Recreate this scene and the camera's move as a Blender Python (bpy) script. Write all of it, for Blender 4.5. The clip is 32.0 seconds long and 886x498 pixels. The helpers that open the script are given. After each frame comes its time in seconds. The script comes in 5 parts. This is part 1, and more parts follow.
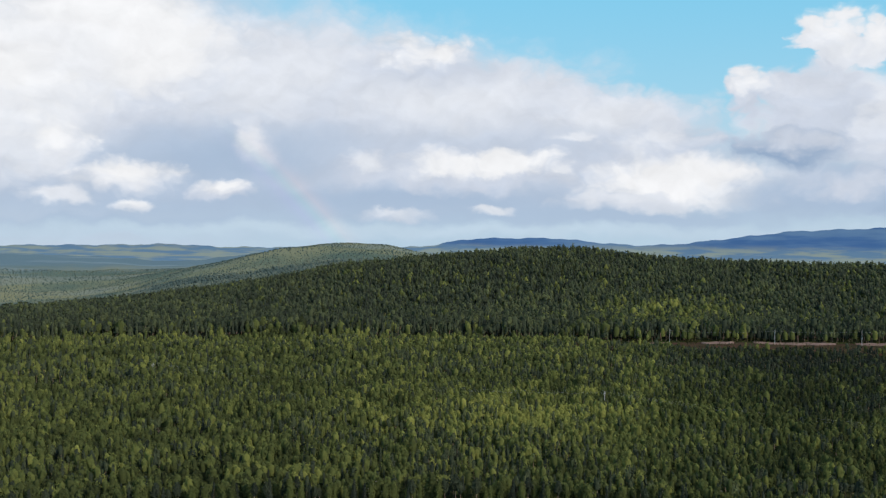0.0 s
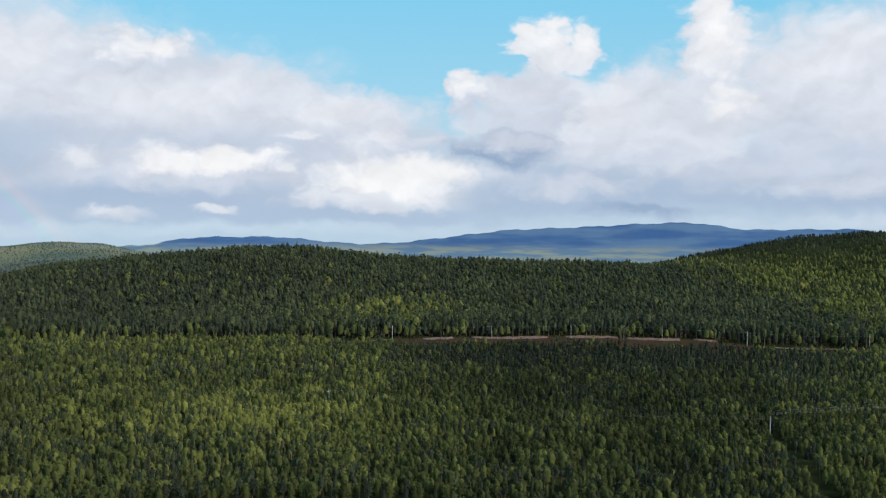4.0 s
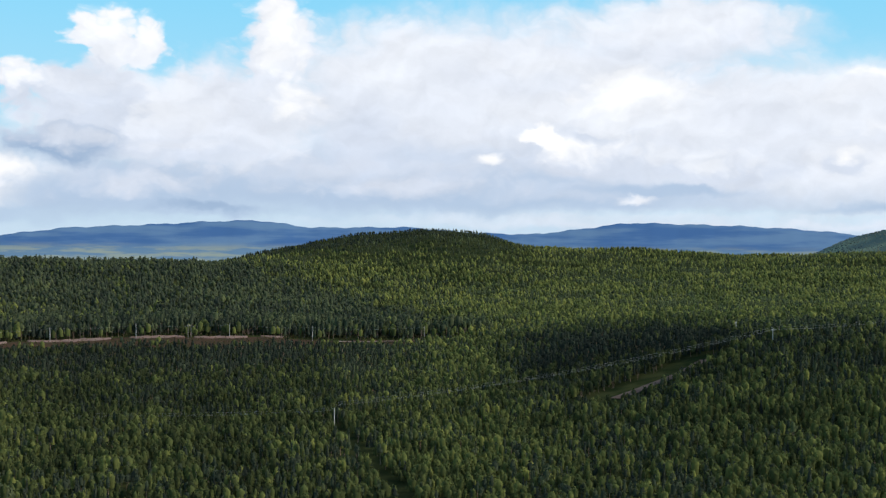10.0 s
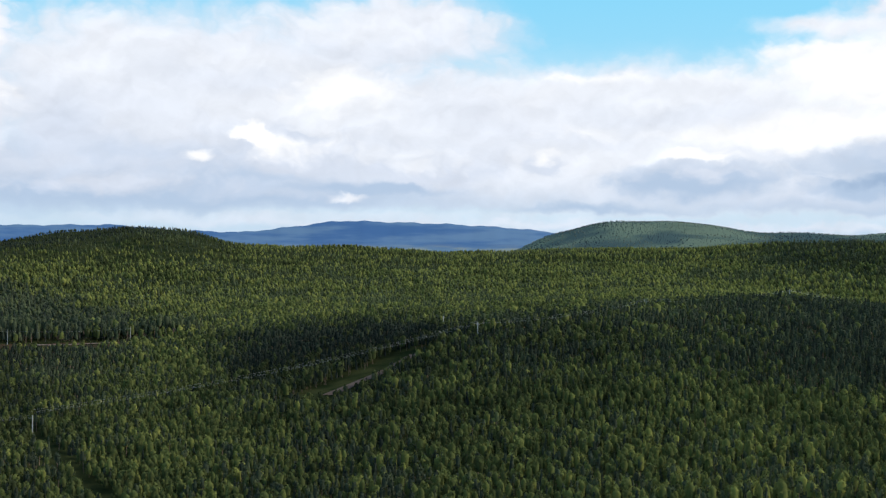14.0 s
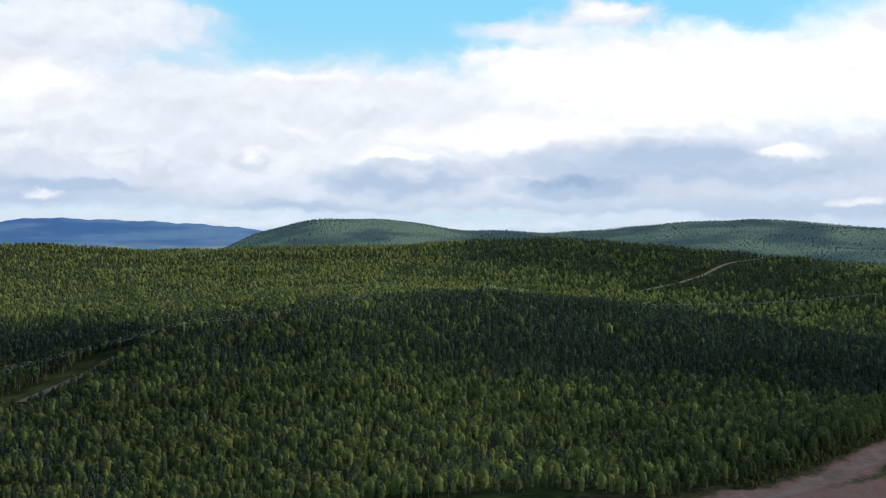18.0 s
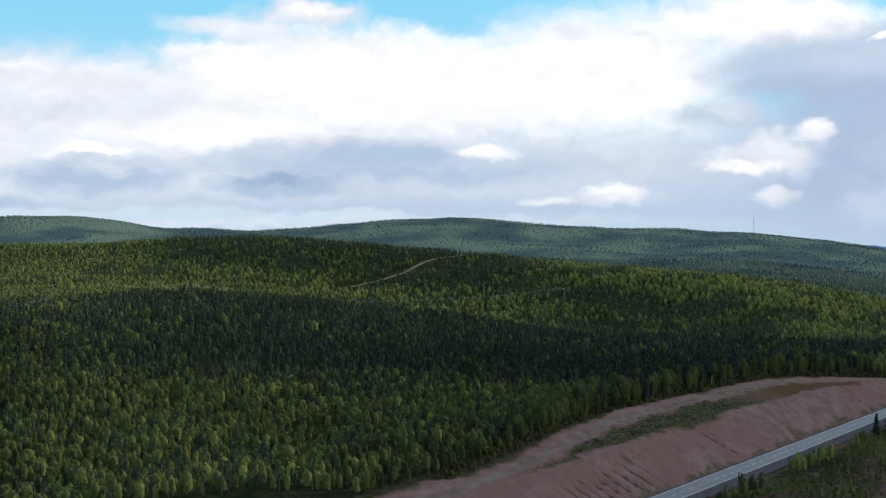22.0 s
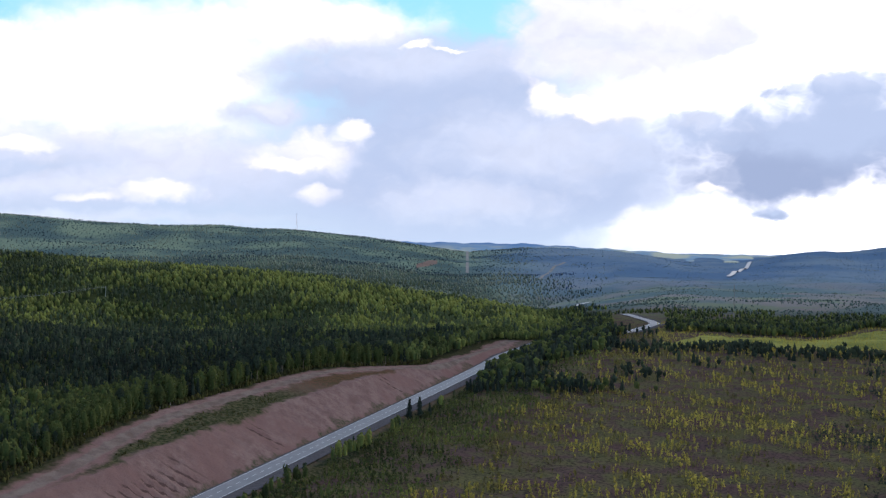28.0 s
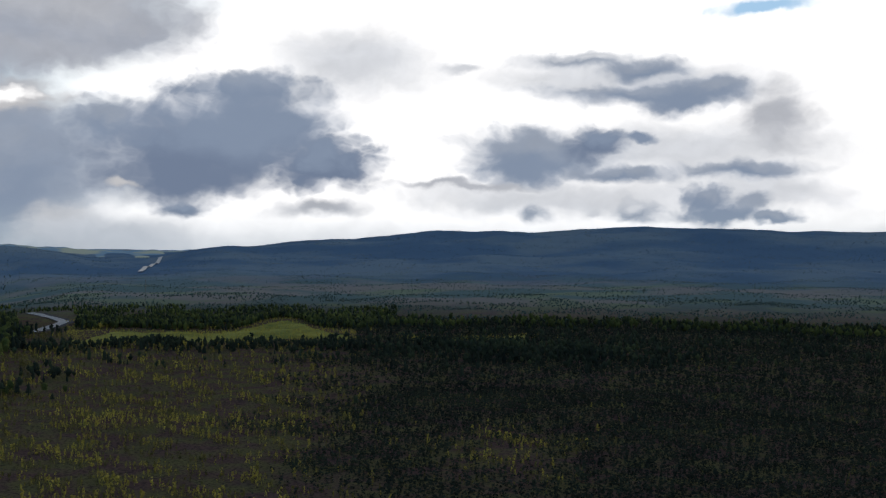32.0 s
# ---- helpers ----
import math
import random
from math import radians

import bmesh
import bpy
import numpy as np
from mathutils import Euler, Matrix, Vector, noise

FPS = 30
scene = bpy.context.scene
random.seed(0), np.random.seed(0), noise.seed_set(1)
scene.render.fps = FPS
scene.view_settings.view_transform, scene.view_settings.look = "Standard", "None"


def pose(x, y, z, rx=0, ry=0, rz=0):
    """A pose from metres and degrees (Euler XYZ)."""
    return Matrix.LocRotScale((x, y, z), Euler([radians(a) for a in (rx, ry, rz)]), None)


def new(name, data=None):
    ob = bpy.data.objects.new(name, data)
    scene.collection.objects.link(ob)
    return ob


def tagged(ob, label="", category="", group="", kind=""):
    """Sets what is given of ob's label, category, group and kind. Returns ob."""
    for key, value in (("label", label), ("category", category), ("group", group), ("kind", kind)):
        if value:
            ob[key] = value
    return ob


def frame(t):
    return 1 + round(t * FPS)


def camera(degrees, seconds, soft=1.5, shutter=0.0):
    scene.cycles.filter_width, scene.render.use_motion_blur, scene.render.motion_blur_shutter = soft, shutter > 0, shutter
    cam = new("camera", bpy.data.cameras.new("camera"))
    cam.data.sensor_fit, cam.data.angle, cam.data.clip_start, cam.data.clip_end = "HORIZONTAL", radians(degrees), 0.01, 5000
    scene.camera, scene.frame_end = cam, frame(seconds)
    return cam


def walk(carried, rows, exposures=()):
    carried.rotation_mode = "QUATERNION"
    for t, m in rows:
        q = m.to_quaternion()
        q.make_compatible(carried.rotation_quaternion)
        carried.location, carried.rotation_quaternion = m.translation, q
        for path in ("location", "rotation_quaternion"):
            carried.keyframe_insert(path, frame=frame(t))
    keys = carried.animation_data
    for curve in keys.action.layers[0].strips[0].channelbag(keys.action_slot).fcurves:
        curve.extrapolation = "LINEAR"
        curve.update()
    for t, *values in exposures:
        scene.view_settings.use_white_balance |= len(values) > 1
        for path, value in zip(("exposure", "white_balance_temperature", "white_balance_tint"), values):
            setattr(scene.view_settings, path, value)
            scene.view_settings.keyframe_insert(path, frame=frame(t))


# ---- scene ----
cam = camera(41.77, 32.0, soft=1.3)
EYE = 80.0
# seconds, turn, pitch, lean: the drone hovers and turns where it is
ROWS = [
    (0.0, -0.00, -0.84, -0.42),
    (0.5, -1.76, -0.84, -0.42),
    (1.0, -3.48, -0.84, -0.42),
    (1.5, -5.13, -0.83, -0.42),
    (2.0, -6.78, -0.84, -0.42),
    (2.5, -8.43, -0.84, -0.42),
    (3.0, -10.11, -0.83, -0.42),
    (3.5, -11.81, -0.82, -0.42),
    (5.5, -18.79, -0.82, -0.42),
    (6.0, -20.43, -0.83, -0.42),
    (6.5, -22.19, -0.83, -0.42),
    (7.0, -23.98, -0.83, -0.42),
    (7.5, -25.78, -0.83, -0.42),
    (8.0, -27.57, -0.81, -0.43),
    (8.5, -29.37, -0.81, -0.43),
    (9.0, -31.15, -0.80, -0.43),
    (9.5, -32.92, -0.80, -0.43),
    (10.0, -34.69, -0.77, -0.43),
    (10.5, -36.47, -0.76, -0.43),
    (11.0, -38.24, -0.77, -0.43),
    (11.5, -39.99, -0.76, -0.43),
    (12.0, -41.77, -0.77, -0.43),
    (12.5, -43.55, -0.77, -0.42),
    (13.0, -45.31, -0.77, -0.42),
    (13.5, -47.07, -0.78, -0.42),
    (14.0, -48.85, -0.78, -0.42),
    (14.5, -50.64, -0.77, -0.42),
    (16.5, -57.76, -0.79, -0.42),
    (17.0, -59.53, -0.80, -0.43),
    (17.5, -61.33, -0.79, -0.43),
    (18.0, -63.15, -0.79, -0.43),
    (18.5, -64.95, -0.80, -0.44),
    (19.0, -66.76, -0.79, -0.44),
    (19.5, -68.57, -0.79, -0.44),
    (20.0, -70.38, -0.78, -0.44),
    (20.5, -72.19, -0.78, -0.44),
    (21.0, -74.00, -0.78, -0.44),
    (21.5, -75.82, -0.78, -0.43),
    (22.0, -77.63, -0.79, -0.43),
    (22.5, -79.42, -0.77, -0.43),
    (23.0, -81.21, -0.77, -0.42),
    (23.5, -83.01, -0.76, -0.42),
    (24.0, -84.80, -0.77, -0.42),
    (24.5, -86.56, -0.77, -0.41),
    (25.0, -88.36, -0.76, -0.42),
    (25.5, -90.16, -0.77, -0.42),
    (27.5, -97.45, -0.79, -0.42),
    (28.0, -99.79, -0.79, -0.42),
    (28.5, -103.15, -0.79, -0.42),
    (29.0, -106.56, -0.79, -0.42),
    (29.5, -110.04, -0.80, -0.43),
    (30.0, -113.59, -0.81, -0.43),
    (30.5, -117.16, -0.81, -0.43),
    (31.0, -120.74, -0.82, -0.43),
    (31.5, -124.41, -0.83, -0.43),
    (32.0, -128.26, -0.82, -0.43),
]

EXPOSURES = [(0.0, -0.12, 6500, 10), (3.0, -0.12, 6500, 10), (7.0, 0.05, 6500, 10), (17.0, 0.1, 6500, 10), (25.0, 0.05, 6500, 10), (27.0, 0.15, 6500, 12), (28.0, 0.3, 6500, 19), (29.0, 0.15, 6500, 12), (30.0, -0.1, 6500, 10), (31.0, -0.57, 6500, 12), (32.0, -0.88, 6500, 12)]
walk(cam, [(t, pose(0, 0, EYE, 90 + pitch, lean, turn)) for t, turn, pitch, lean in ROWS], EXPOSURES)

# ---------------------------------------------------------------- light
SUN_AZ, SUN_EL = 141.0, 26.0          # clockwise from +y, above the horizon
sun_data = bpy.data.lights.new("sun", "SUN")
sun_data.energy, sun_data.angle, sun_data.color = 2.6, radians(1.0), (1.0, 0.93, 0.82)
sun = new("sun", sun_data)
sun_way = Vector((math.sin(radians(SUN_AZ)) * math.cos(radians(SUN_EL)), math.cos(radians(SUN_AZ)) * math.cos(radians(SUN_EL)), math.sin(radians(SUN_EL))))
sun.matrix_world = Matrix.Translation(sun_way * 3000) @ sun_way.to_track_quat("Z", "Y").to_matrix().to_4x4()
# ---------------------------------------------------------------- materials
class Nodes:
    """Short hand for a node tree."""

    def __init__(self, tree):
        self.tree = tree
        tree.nodes.clear()

    def add(self, kind, links=None, **values):
        n = self.tree.nodes.new(kind)
        for k, v in values.items():
            setattr(n, k, v)
        for k, v in (links or {}).items():
            if isinstance(v, bpy.types.NodeSocket):
                self.tree.links.new(v, n.inputs[k])
            else:
                n.inputs[k].default_value = v
        return n

    def math(self, op, a, b=0.0, c=0.0, clamp=False):
        n = self.add("ShaderNodeMath", {0: a, 1: b, 2: c}, operation=op)
        n.use_clamp = clamp
        return n.outputs[0]

    def mix(self, f, a, b, blend="MIX"):
        n = self.add("ShaderNodeMix", {}, data_type="RGBA", blend_type=blend, clamp_factor=False)
        for k, v in ((0, f), (6, a), (7, b)):
            if isinstance(v, bpy.types.NodeSocket):
                self.tree.links.new(v, n.inputs[k])
            else:
                n.inputs[k].default_value = v if k == 0 else (*v[:3], 1)
        return n.outputs[2]

    def noise(self, at, scale, detail=4.0, rough=0.55, out=0):
        return self.add("ShaderNodeTexNoise", {"Vector": at, "Scale": scale, "Detail": detail, "Roughness": rough}).outputs[out]

    def ramp(self, f, *stops):
        n = self.add("ShaderNodeValToRGB", {0: f})
        e = n.color_ramp.elements
        while len(e) < len(stops):
            e.new(0.5)
        for el, (p, c) in zip(e, stops):
            el.position, el.color = p, (*c, 1) if len(c) == 3 else c
        return n.outputs[0]

    def step(self, v, a, b, lo=0.0, hi=1.0):
        return self.add("ShaderNodeMapRange", {0: v, 1: a, 2: b, 3: lo, 4: hi}, interpolation_type="SMOOTHSTEP", clamp=False).outputs[0]


def material(name):
    m = bpy.data.materials.new(name)
    m.use_nodes = True
    return m, Nodes(m.node_tree)


def finish(n, shader):
    n.add("ShaderNodeOutputMaterial", {0: shader})


def foliage(name, dark, mid, light, glow=0.3):
    """Leaves: tone varies from tree to tree and clump to clump, and light comes through a little."""
    m, n = material(name)
    at = n.add("ShaderNodeTexCoord").outputs["Object"]
    tone = n.add("ShaderNodeAttribute", attribute_name="tone").outputs["Fac"]
    isle = n.add("ShaderNodeNewGeometry").outputs["Random Per Island"]
    small = n.noise(at, 1.3, 3)
    f = n.math("ADD", n.math("MULTIPLY", tone, 0.62), n.math("ADD", n.math("MULTIPLY", small, 0.28), n.math("MULTIPLY", isle, 0.17)))
    colour = n.ramp(f, (0.20, dark), (0.53, mid), (0.90, light))
    d = n.add("ShaderNodeBsdfDiffuse", {"Color": colour, "Roughness": 0.4}).outputs[0]
    t = n.add("ShaderNodeBsdfTranslucent", {"Color": colour}).outputs[0]
    finish(n, n.add("ShaderNodeMixShader", {0: glow, 1: d, 2: t}).outputs[0])
    return m


def plain(name, a, b, scale, rough=0.85, bump=0.3, fine=8.0):
    """A matt surface mottled at two scales."""
    m, n = material(name)
    at = n.add("ShaderNodeTexCoord").outputs["Object"]
    big, little = n.noise(at, scale, 5), n.noise(at, scale * fine, 4)
    colour = n.mix(n.step(n.math("ADD", n.math("MULTIPLY", big, 0.6), n.math("MULTIPLY", little, 0.4)), 0.35, 0.65), a, b)
    bumped = n.add("ShaderNodeBump", {"Strength": bump, "Height": little, "Distance": 0.1}).outputs[0]
    if rough > 0.9:
        finish(n, n.add("ShaderNodeBsdfDiffuse", {"Color": colour, "Roughness": 0.6, "Normal": bumped}).outputs[0])
    else:
        finish(n, n.add("ShaderNodeBsdfPrincipled", {"Base Color": colour, "Roughness": rough, "Normal": bumped}).outputs[0])
    return m


def floor_material():
    """Ground: moss and litter under the trees, brown heath south of the road, far woods with haze painted into their
    colours.
    """
    m, n = material("forest_floor")
    at = n.add("ShaderNodeTexCoord").outputs["Object"]
    sep = n.add("ShaderNodeSeparateXYZ", {0: at})
    x, y = sep.outputs[0], sep.outputs[1]
    big, mid, little = n.noise(at, 0.012, 5), n.noise(at, 0.06, 5), n.noise(at, 0.8, 4)
    moss = n.mix(n.step(mid, 0.35, 0.65), (0.018, 0.026, 0.010), (0.05, 0.055, 0.02))
    heath = n.mix(n.step(mid, 0.38, 0.62), (0.105, 0.064, 0.056), (0.118, 0.106, 0.046))
    heath = n.mix(n.step(little, 0.40, 0.75), heath, (0.034, 0.026, 0.022))
    # south of the road
    across = n.math("ADD", n.math("MULTIPLY", n.math("SUBTRACT", x, 387.0), 0.4235), n.math("MULTIPLY", n.math("ADD", y, 6.0), 0.9059))
    south = n.step(n.math("ADD", across, n.math("MULTIPLY", big, 30)), 10, -5)
    near = n.mix(south, moss, heath)
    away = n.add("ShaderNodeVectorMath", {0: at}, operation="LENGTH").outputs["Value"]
    # distance haze is mixed into the far colours from here on
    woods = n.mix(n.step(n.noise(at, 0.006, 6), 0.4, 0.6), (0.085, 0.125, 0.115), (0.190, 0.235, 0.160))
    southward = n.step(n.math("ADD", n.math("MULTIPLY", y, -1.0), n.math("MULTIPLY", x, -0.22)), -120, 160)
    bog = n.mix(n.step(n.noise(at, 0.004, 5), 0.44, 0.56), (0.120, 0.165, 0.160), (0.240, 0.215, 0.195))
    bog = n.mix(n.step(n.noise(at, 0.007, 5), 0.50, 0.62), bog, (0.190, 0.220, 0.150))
    # mountain side: cloud shade and blue haze put into the colour
    dusk_shade = n.mix(n.step(n.noise(at, 0.003, 6), 0.42, 0.60), (0.105, 0.165, 0.245), (0.175, 0.225, 0.270))
    woods = n.mix(southward, woods, n.mix(n.step(n.math("ADD", away, n.math("MULTIPLY", big, 500)), 1850, 2500), bog, dusk_shade))
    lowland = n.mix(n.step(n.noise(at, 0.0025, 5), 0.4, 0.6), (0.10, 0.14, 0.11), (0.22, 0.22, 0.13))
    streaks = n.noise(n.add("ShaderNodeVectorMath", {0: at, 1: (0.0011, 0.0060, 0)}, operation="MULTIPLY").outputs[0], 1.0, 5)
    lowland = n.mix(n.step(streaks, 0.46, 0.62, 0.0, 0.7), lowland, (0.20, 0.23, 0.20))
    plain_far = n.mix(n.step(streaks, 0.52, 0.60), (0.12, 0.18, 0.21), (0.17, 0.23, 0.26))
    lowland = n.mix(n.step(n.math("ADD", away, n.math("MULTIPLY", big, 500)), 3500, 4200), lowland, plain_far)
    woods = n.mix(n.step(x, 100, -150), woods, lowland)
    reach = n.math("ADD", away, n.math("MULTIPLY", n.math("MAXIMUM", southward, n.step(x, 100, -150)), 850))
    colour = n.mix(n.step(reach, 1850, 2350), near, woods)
    bumped = n.add("ShaderNodeBump", {"Strength": 0.6, "Height": little, "Distance": 0.5}).outputs[0]
    finish(n, n.add("ShaderNodeBsdfDiffuse", {"Color": colour, "Roughness": 0.6, "Normal": bumped}).outputs[0])
    return m


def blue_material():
    """Far mountains: blue haze painted into the colour, plus a glow standing for bright air."""
    m, n = material("distant_haze_glow")
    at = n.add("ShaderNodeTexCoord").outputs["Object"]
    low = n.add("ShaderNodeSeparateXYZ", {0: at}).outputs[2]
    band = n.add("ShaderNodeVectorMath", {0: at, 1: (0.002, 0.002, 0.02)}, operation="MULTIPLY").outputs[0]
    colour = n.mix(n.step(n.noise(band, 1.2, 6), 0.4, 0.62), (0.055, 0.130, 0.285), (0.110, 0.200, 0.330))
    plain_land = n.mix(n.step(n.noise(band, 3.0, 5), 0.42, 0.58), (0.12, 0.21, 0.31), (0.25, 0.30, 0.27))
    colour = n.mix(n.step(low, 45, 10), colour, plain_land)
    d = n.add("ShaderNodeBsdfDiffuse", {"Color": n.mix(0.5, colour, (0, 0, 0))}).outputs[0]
    # added glow imitates hazy air; the hills themselves are no light source
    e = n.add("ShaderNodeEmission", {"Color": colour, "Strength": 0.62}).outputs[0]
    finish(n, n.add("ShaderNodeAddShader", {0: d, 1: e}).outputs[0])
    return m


def bank_material():
    """The cutting: raw earth on the slope, a sandy track and rough grass on the terrace, gravel by the road."""
    m, n = material("cutting_earth")
    at = n.add("ShaderNodeTexCoord").outputs["Object"]
    sep = n.add("ShaderNodeSeparateXYZ", {0: at})
    px, py = n.math("SUBTRACT", sep.outputs[0], 387.0), n.math("ADD", sep.outputs[1], 6.0)
    s = n.math("ADD", n.math("MULTIPLY", px, 0.9059), n.math("MULTIPLY", py, -0.4235))
    d = n.math("ADD", n.math("MULTIPLY", px, 0.4235), n.math("MULTIPLY", py, 0.9059))
    big, mid, little, tiny = n.noise(at, 0.03, 4), n.noise(at, 0.15, 5), n.noise(at, 0.7, 5), n.noise(at, 3.0, 4)
    wob = n.math("ADD", d, n.math("ADD", n.math("MULTIPLY", n.math("SUBTRACT", big, 0.5), 16.0), n.math("MULTIPLY", n.math("SUBTRACT", mid, 0.5), 9.0)))
    wob = n.math("ADD", wob, n.math("MULTIPLY", n.math("SUBTRACT", little, 0.5), 2.5))
    soft = n.math("ADD", d, n.math("MULTIPLY", n.math("SUBTRACT", mid, 0.5), 4.0))
    earth = n.mix(n.step(n.math("ADD", n.math("MULTIPLY", mid, 0.6), n.math("MULTIPLY", little, 0.4)), 0.36, 0.62), (0.172, 0.102, 0.088), (0.245, 0.155, 0.132))
    earth = n.mix(n.step(big, 0.45, 0.65), earth, (0.200, 0.114, 0.098))
    # rain streaks down the slope
    streak = n.noise(n.add("ShaderNodeCombineXYZ", {0: n.math("MULTIPLY", s, 1.1), 1: n.math("MULTIPLY", d, 0.10)}).outputs[0], 1.0, 4)
    earth = n.mix(n.step(streak, 0.58, 0.72, 0.0, 0.07), earth, (0.085, 0.050, 0.042))
    grass = n.mix(n.step(little, 0.40, 0.60), (0.028, 0.036, 0.014), (0.090, 0.076, 0.040))
    rust = n.mix(n.step(little, 0.4, 0.6), (0.130, 0.065, 0.038), (0.070, 0.055, 0.028))
    track = n.mix(n.step(mid, 0.35, 0.65), (0.215, 0.160, 0.130), (0.150, 0.105, 0.085))
    bend = n.math("ADD", n.step(s, 30, -110, 0.0, 16.0), n.step(s, 150, 290, 0.0, 29.0))
    slack = n.step(s, 160, 320, 0.0, 11.0)
    back, lane = n.math("ADD", wob, bend), n.math("ADD", soft, bend)
    terrace = n.step(n.math("ADD", wob, slack), 24.5, 27.5)
    green = n.math("MULTIPLY", terrace, n.step(back, 42.0, 37.0))
    strip = n.math("MAXIMUM", n.step(s, 150, 90), n.step(s, 250, 300))
    colour = n.mix(n.math("MULTIPLY", green, strip), earth, grass)
    colour = n.mix(n.math("MULTIPLY", green, n.math("SUBTRACT", 1.0, strip)), colour, rust)
    colour = n.mix(n.math("MULTIPLY", n.step(lane, 40.5, 42.0), n.step(lane, 47.0, 45.5)), colour, track)
    colour = n.mix(n.step(back, 49.0, 52.0), colour, n.mix(0.5, grass, (0.03, 0.03, 0.015)))
    colour = n.mix(n.math("MULTIPLY", n.step(wob, 9.5, 7.5), n.step(little, 0.45, 0.6, 0.3, 1.0)), colour, (0.075, 0.070, 0.040))
    colour = n.mix(n.step(soft, -8.0, -12.0), colour, grass)
    colour = n.mix(n.step(tiny, 0.45, 0.75, 0.0, 0.35), colour, (0.05, 0.035, 0.03))
    # shade inside the washed-out rills, painted as darker earth
    bent = n.math("ADD", n.math("ADD", n.math("MULTIPLY", s, 1.15), n.math("MULTIPLY", d, 0.55)), n.math("MULTIPLY", n.math("SINE", n.math("MULTIPLY", s, 0.11)), 2.0))
    rill_shade = n.step(n.math("ADD", n.math("SINE", bent), n.math("MULTIPLY", n.math("SUBTRACT", little, 0.5), 0.9)), 0.62, 0.95)
    spell = n.math("MULTIPLY", n.math("MULTIPLY", n.step(s, -74, -62), n.step(s, -14, -26)), n.step(wob, 19.5, 17.0))
    for mid_s, half in ((40.0, 5.0), (190.0, 5.0)):
        spell = n.math("MAXIMUM", spell, n.step(n.math("ABSOLUTE", n.math("SUBTRACT", s, mid_s)), half, half * 0.6))
    bare_slope = n.math("MULTIPLY", n.step(d, 8.5, 10.5), n.step(d, 23.0, 21.0))
    colour = n.mix(n.math("MULTIPLY", n.math("MULTIPLY", rill_shade, spell), n.math("MULTIPLY", bare_slope, 0.75)), colour, (0.055, 0.032, 0.027))
    bumped = n.add("ShaderNodeBump", {"Strength": 0.5, "Height": n.math("ADD", little, n.math("MULTIPLY", streak, 0.04)), "Distance": 0.4}).outputs[0]
    finish(n, n.add("ShaderNodeBsdfDiffuse", {"Color": colour, "Roughness": 0.6, "Normal": bumped}).outputs[0])
    return m


M_FLOOR, M_BLUE, M_CUT = floor_material(), blue_material(), bank_material()
M_BIRCH = foliage("birch_leaves", (0.034, 0.041, 0.020), (0.112, 0.129, 0.042), (0.285, 0.288, 0.074), 0.22)
M_PINE = foliage("pine_needles", (0.024, 0.030, 0.024), (0.056, 0.068, 0.042), (0.125, 0.142, 0.060), 0.12)
M_SPRUCE = foliage("spruce_needles", (0.024, 0.029, 0.025), (0.052, 0.062, 0.043), (0.108, 0.125, 0.060), 0.12)
M_SCRUB = foliage("scrub_leaves", (0.048, 0.044, 0.022), (0.105, 0.100, 0.038), (0.205, 0.190, 0.056), 0.5)
M_GOLD = foliage("autumn_leaves", (0.110, 0.098, 0.032), (0.235, 0.205, 0.050), (0.400, 0.350, 0.070), 0.5)
# leaves of distant trees: bluish air haze is mixed into these colours
M_FAR = foliage("hazed_far_woods", (0.055, 0.080, 0.090), (0.115, 0.143, 0.136), (0.240, 0.256, 0.180), 0.2)
M_FARDARK = foliage("hazed_spruce_woods", (0.060, 0.094, 0.108), (0.092, 0.132, 0.138), (0.155, 0.195, 0.172), 0.2)
# mountain trees: cloud shade and blue haze are both in the colour
M_SHADE_HAZE = foliage("blue_hazed_woods", (0.070, 0.118, 0.210), (0.125, 0.180, 0.265), (0.235, 0.245, 0.262), 0.35)
M_PALE_HAZE = foliage("pale_hazed_woods", (0.080, 0.120, 0.115), (0.130, 0.168, 0.148), (0.215, 0.240, 0.170), 0.3)
M_MEADOW = plain("yellow_bog_grass", (0.30, 0.28, 0.080), (0.13, 0.145, 0.045), 0.03, 0.95, 0.5, 10)
M_HEATH = plain("heath_litter", (0.082, 0.044, 0.030), (0.045, 0.040, 0.022), 0.08, 0.95, 0.5, 14)
M_STEEL = plain("painted_mast_steel", (0.45, 0.20, 0.17), (0.55, 0.52, 0.5), 0.2, 0.5, 0.0)
M_STEM = plain("birch_bark", (0.42, 0.38, 0.33), (0.14, 0.12, 0.10), 1.5)
M_BARK = plain("pine_bark", (0.34, 0.24, 0.18), (0.19, 0.135, 0.10), 2.0, 0.95)
M_TAR = plain("asphalt", (0.092, 0.088, 0.094), (0.125, 0.119, 0.124), 0.15, 0.55, 0.1, 30)
M_SAND = plain("bare_reddish_earth", (0.20, 0.125, 0.10), (0.27, 0.18, 0.145), 0.05, 0.95, 0.5, 12)
M_TRACK = plain("packed_sand", (0.27, 0.205, 0.165), (0.19, 0.135, 0.105), 0.15, 0.95, 0.4)
# sand of far tracks, paled by haze put into the colour
M_PALESAND = plain("pale_hazy_sand", (0.32, 0.28, 0.25), (0.24, 0.22, 0.20), 0.05, 0.95, 0.3)
M_RUT = plain("rutted_brown_earth", (0.115, 0.080, 0.062), (0.165, 0.115, 0.090), 0.1, 0.95, 0.5)
M_GRAVEL = plain("road_gravel", (0.070, 0.064, 0.068), (0.105, 0.096, 0.096), 0.6, 0.95, 0.5)
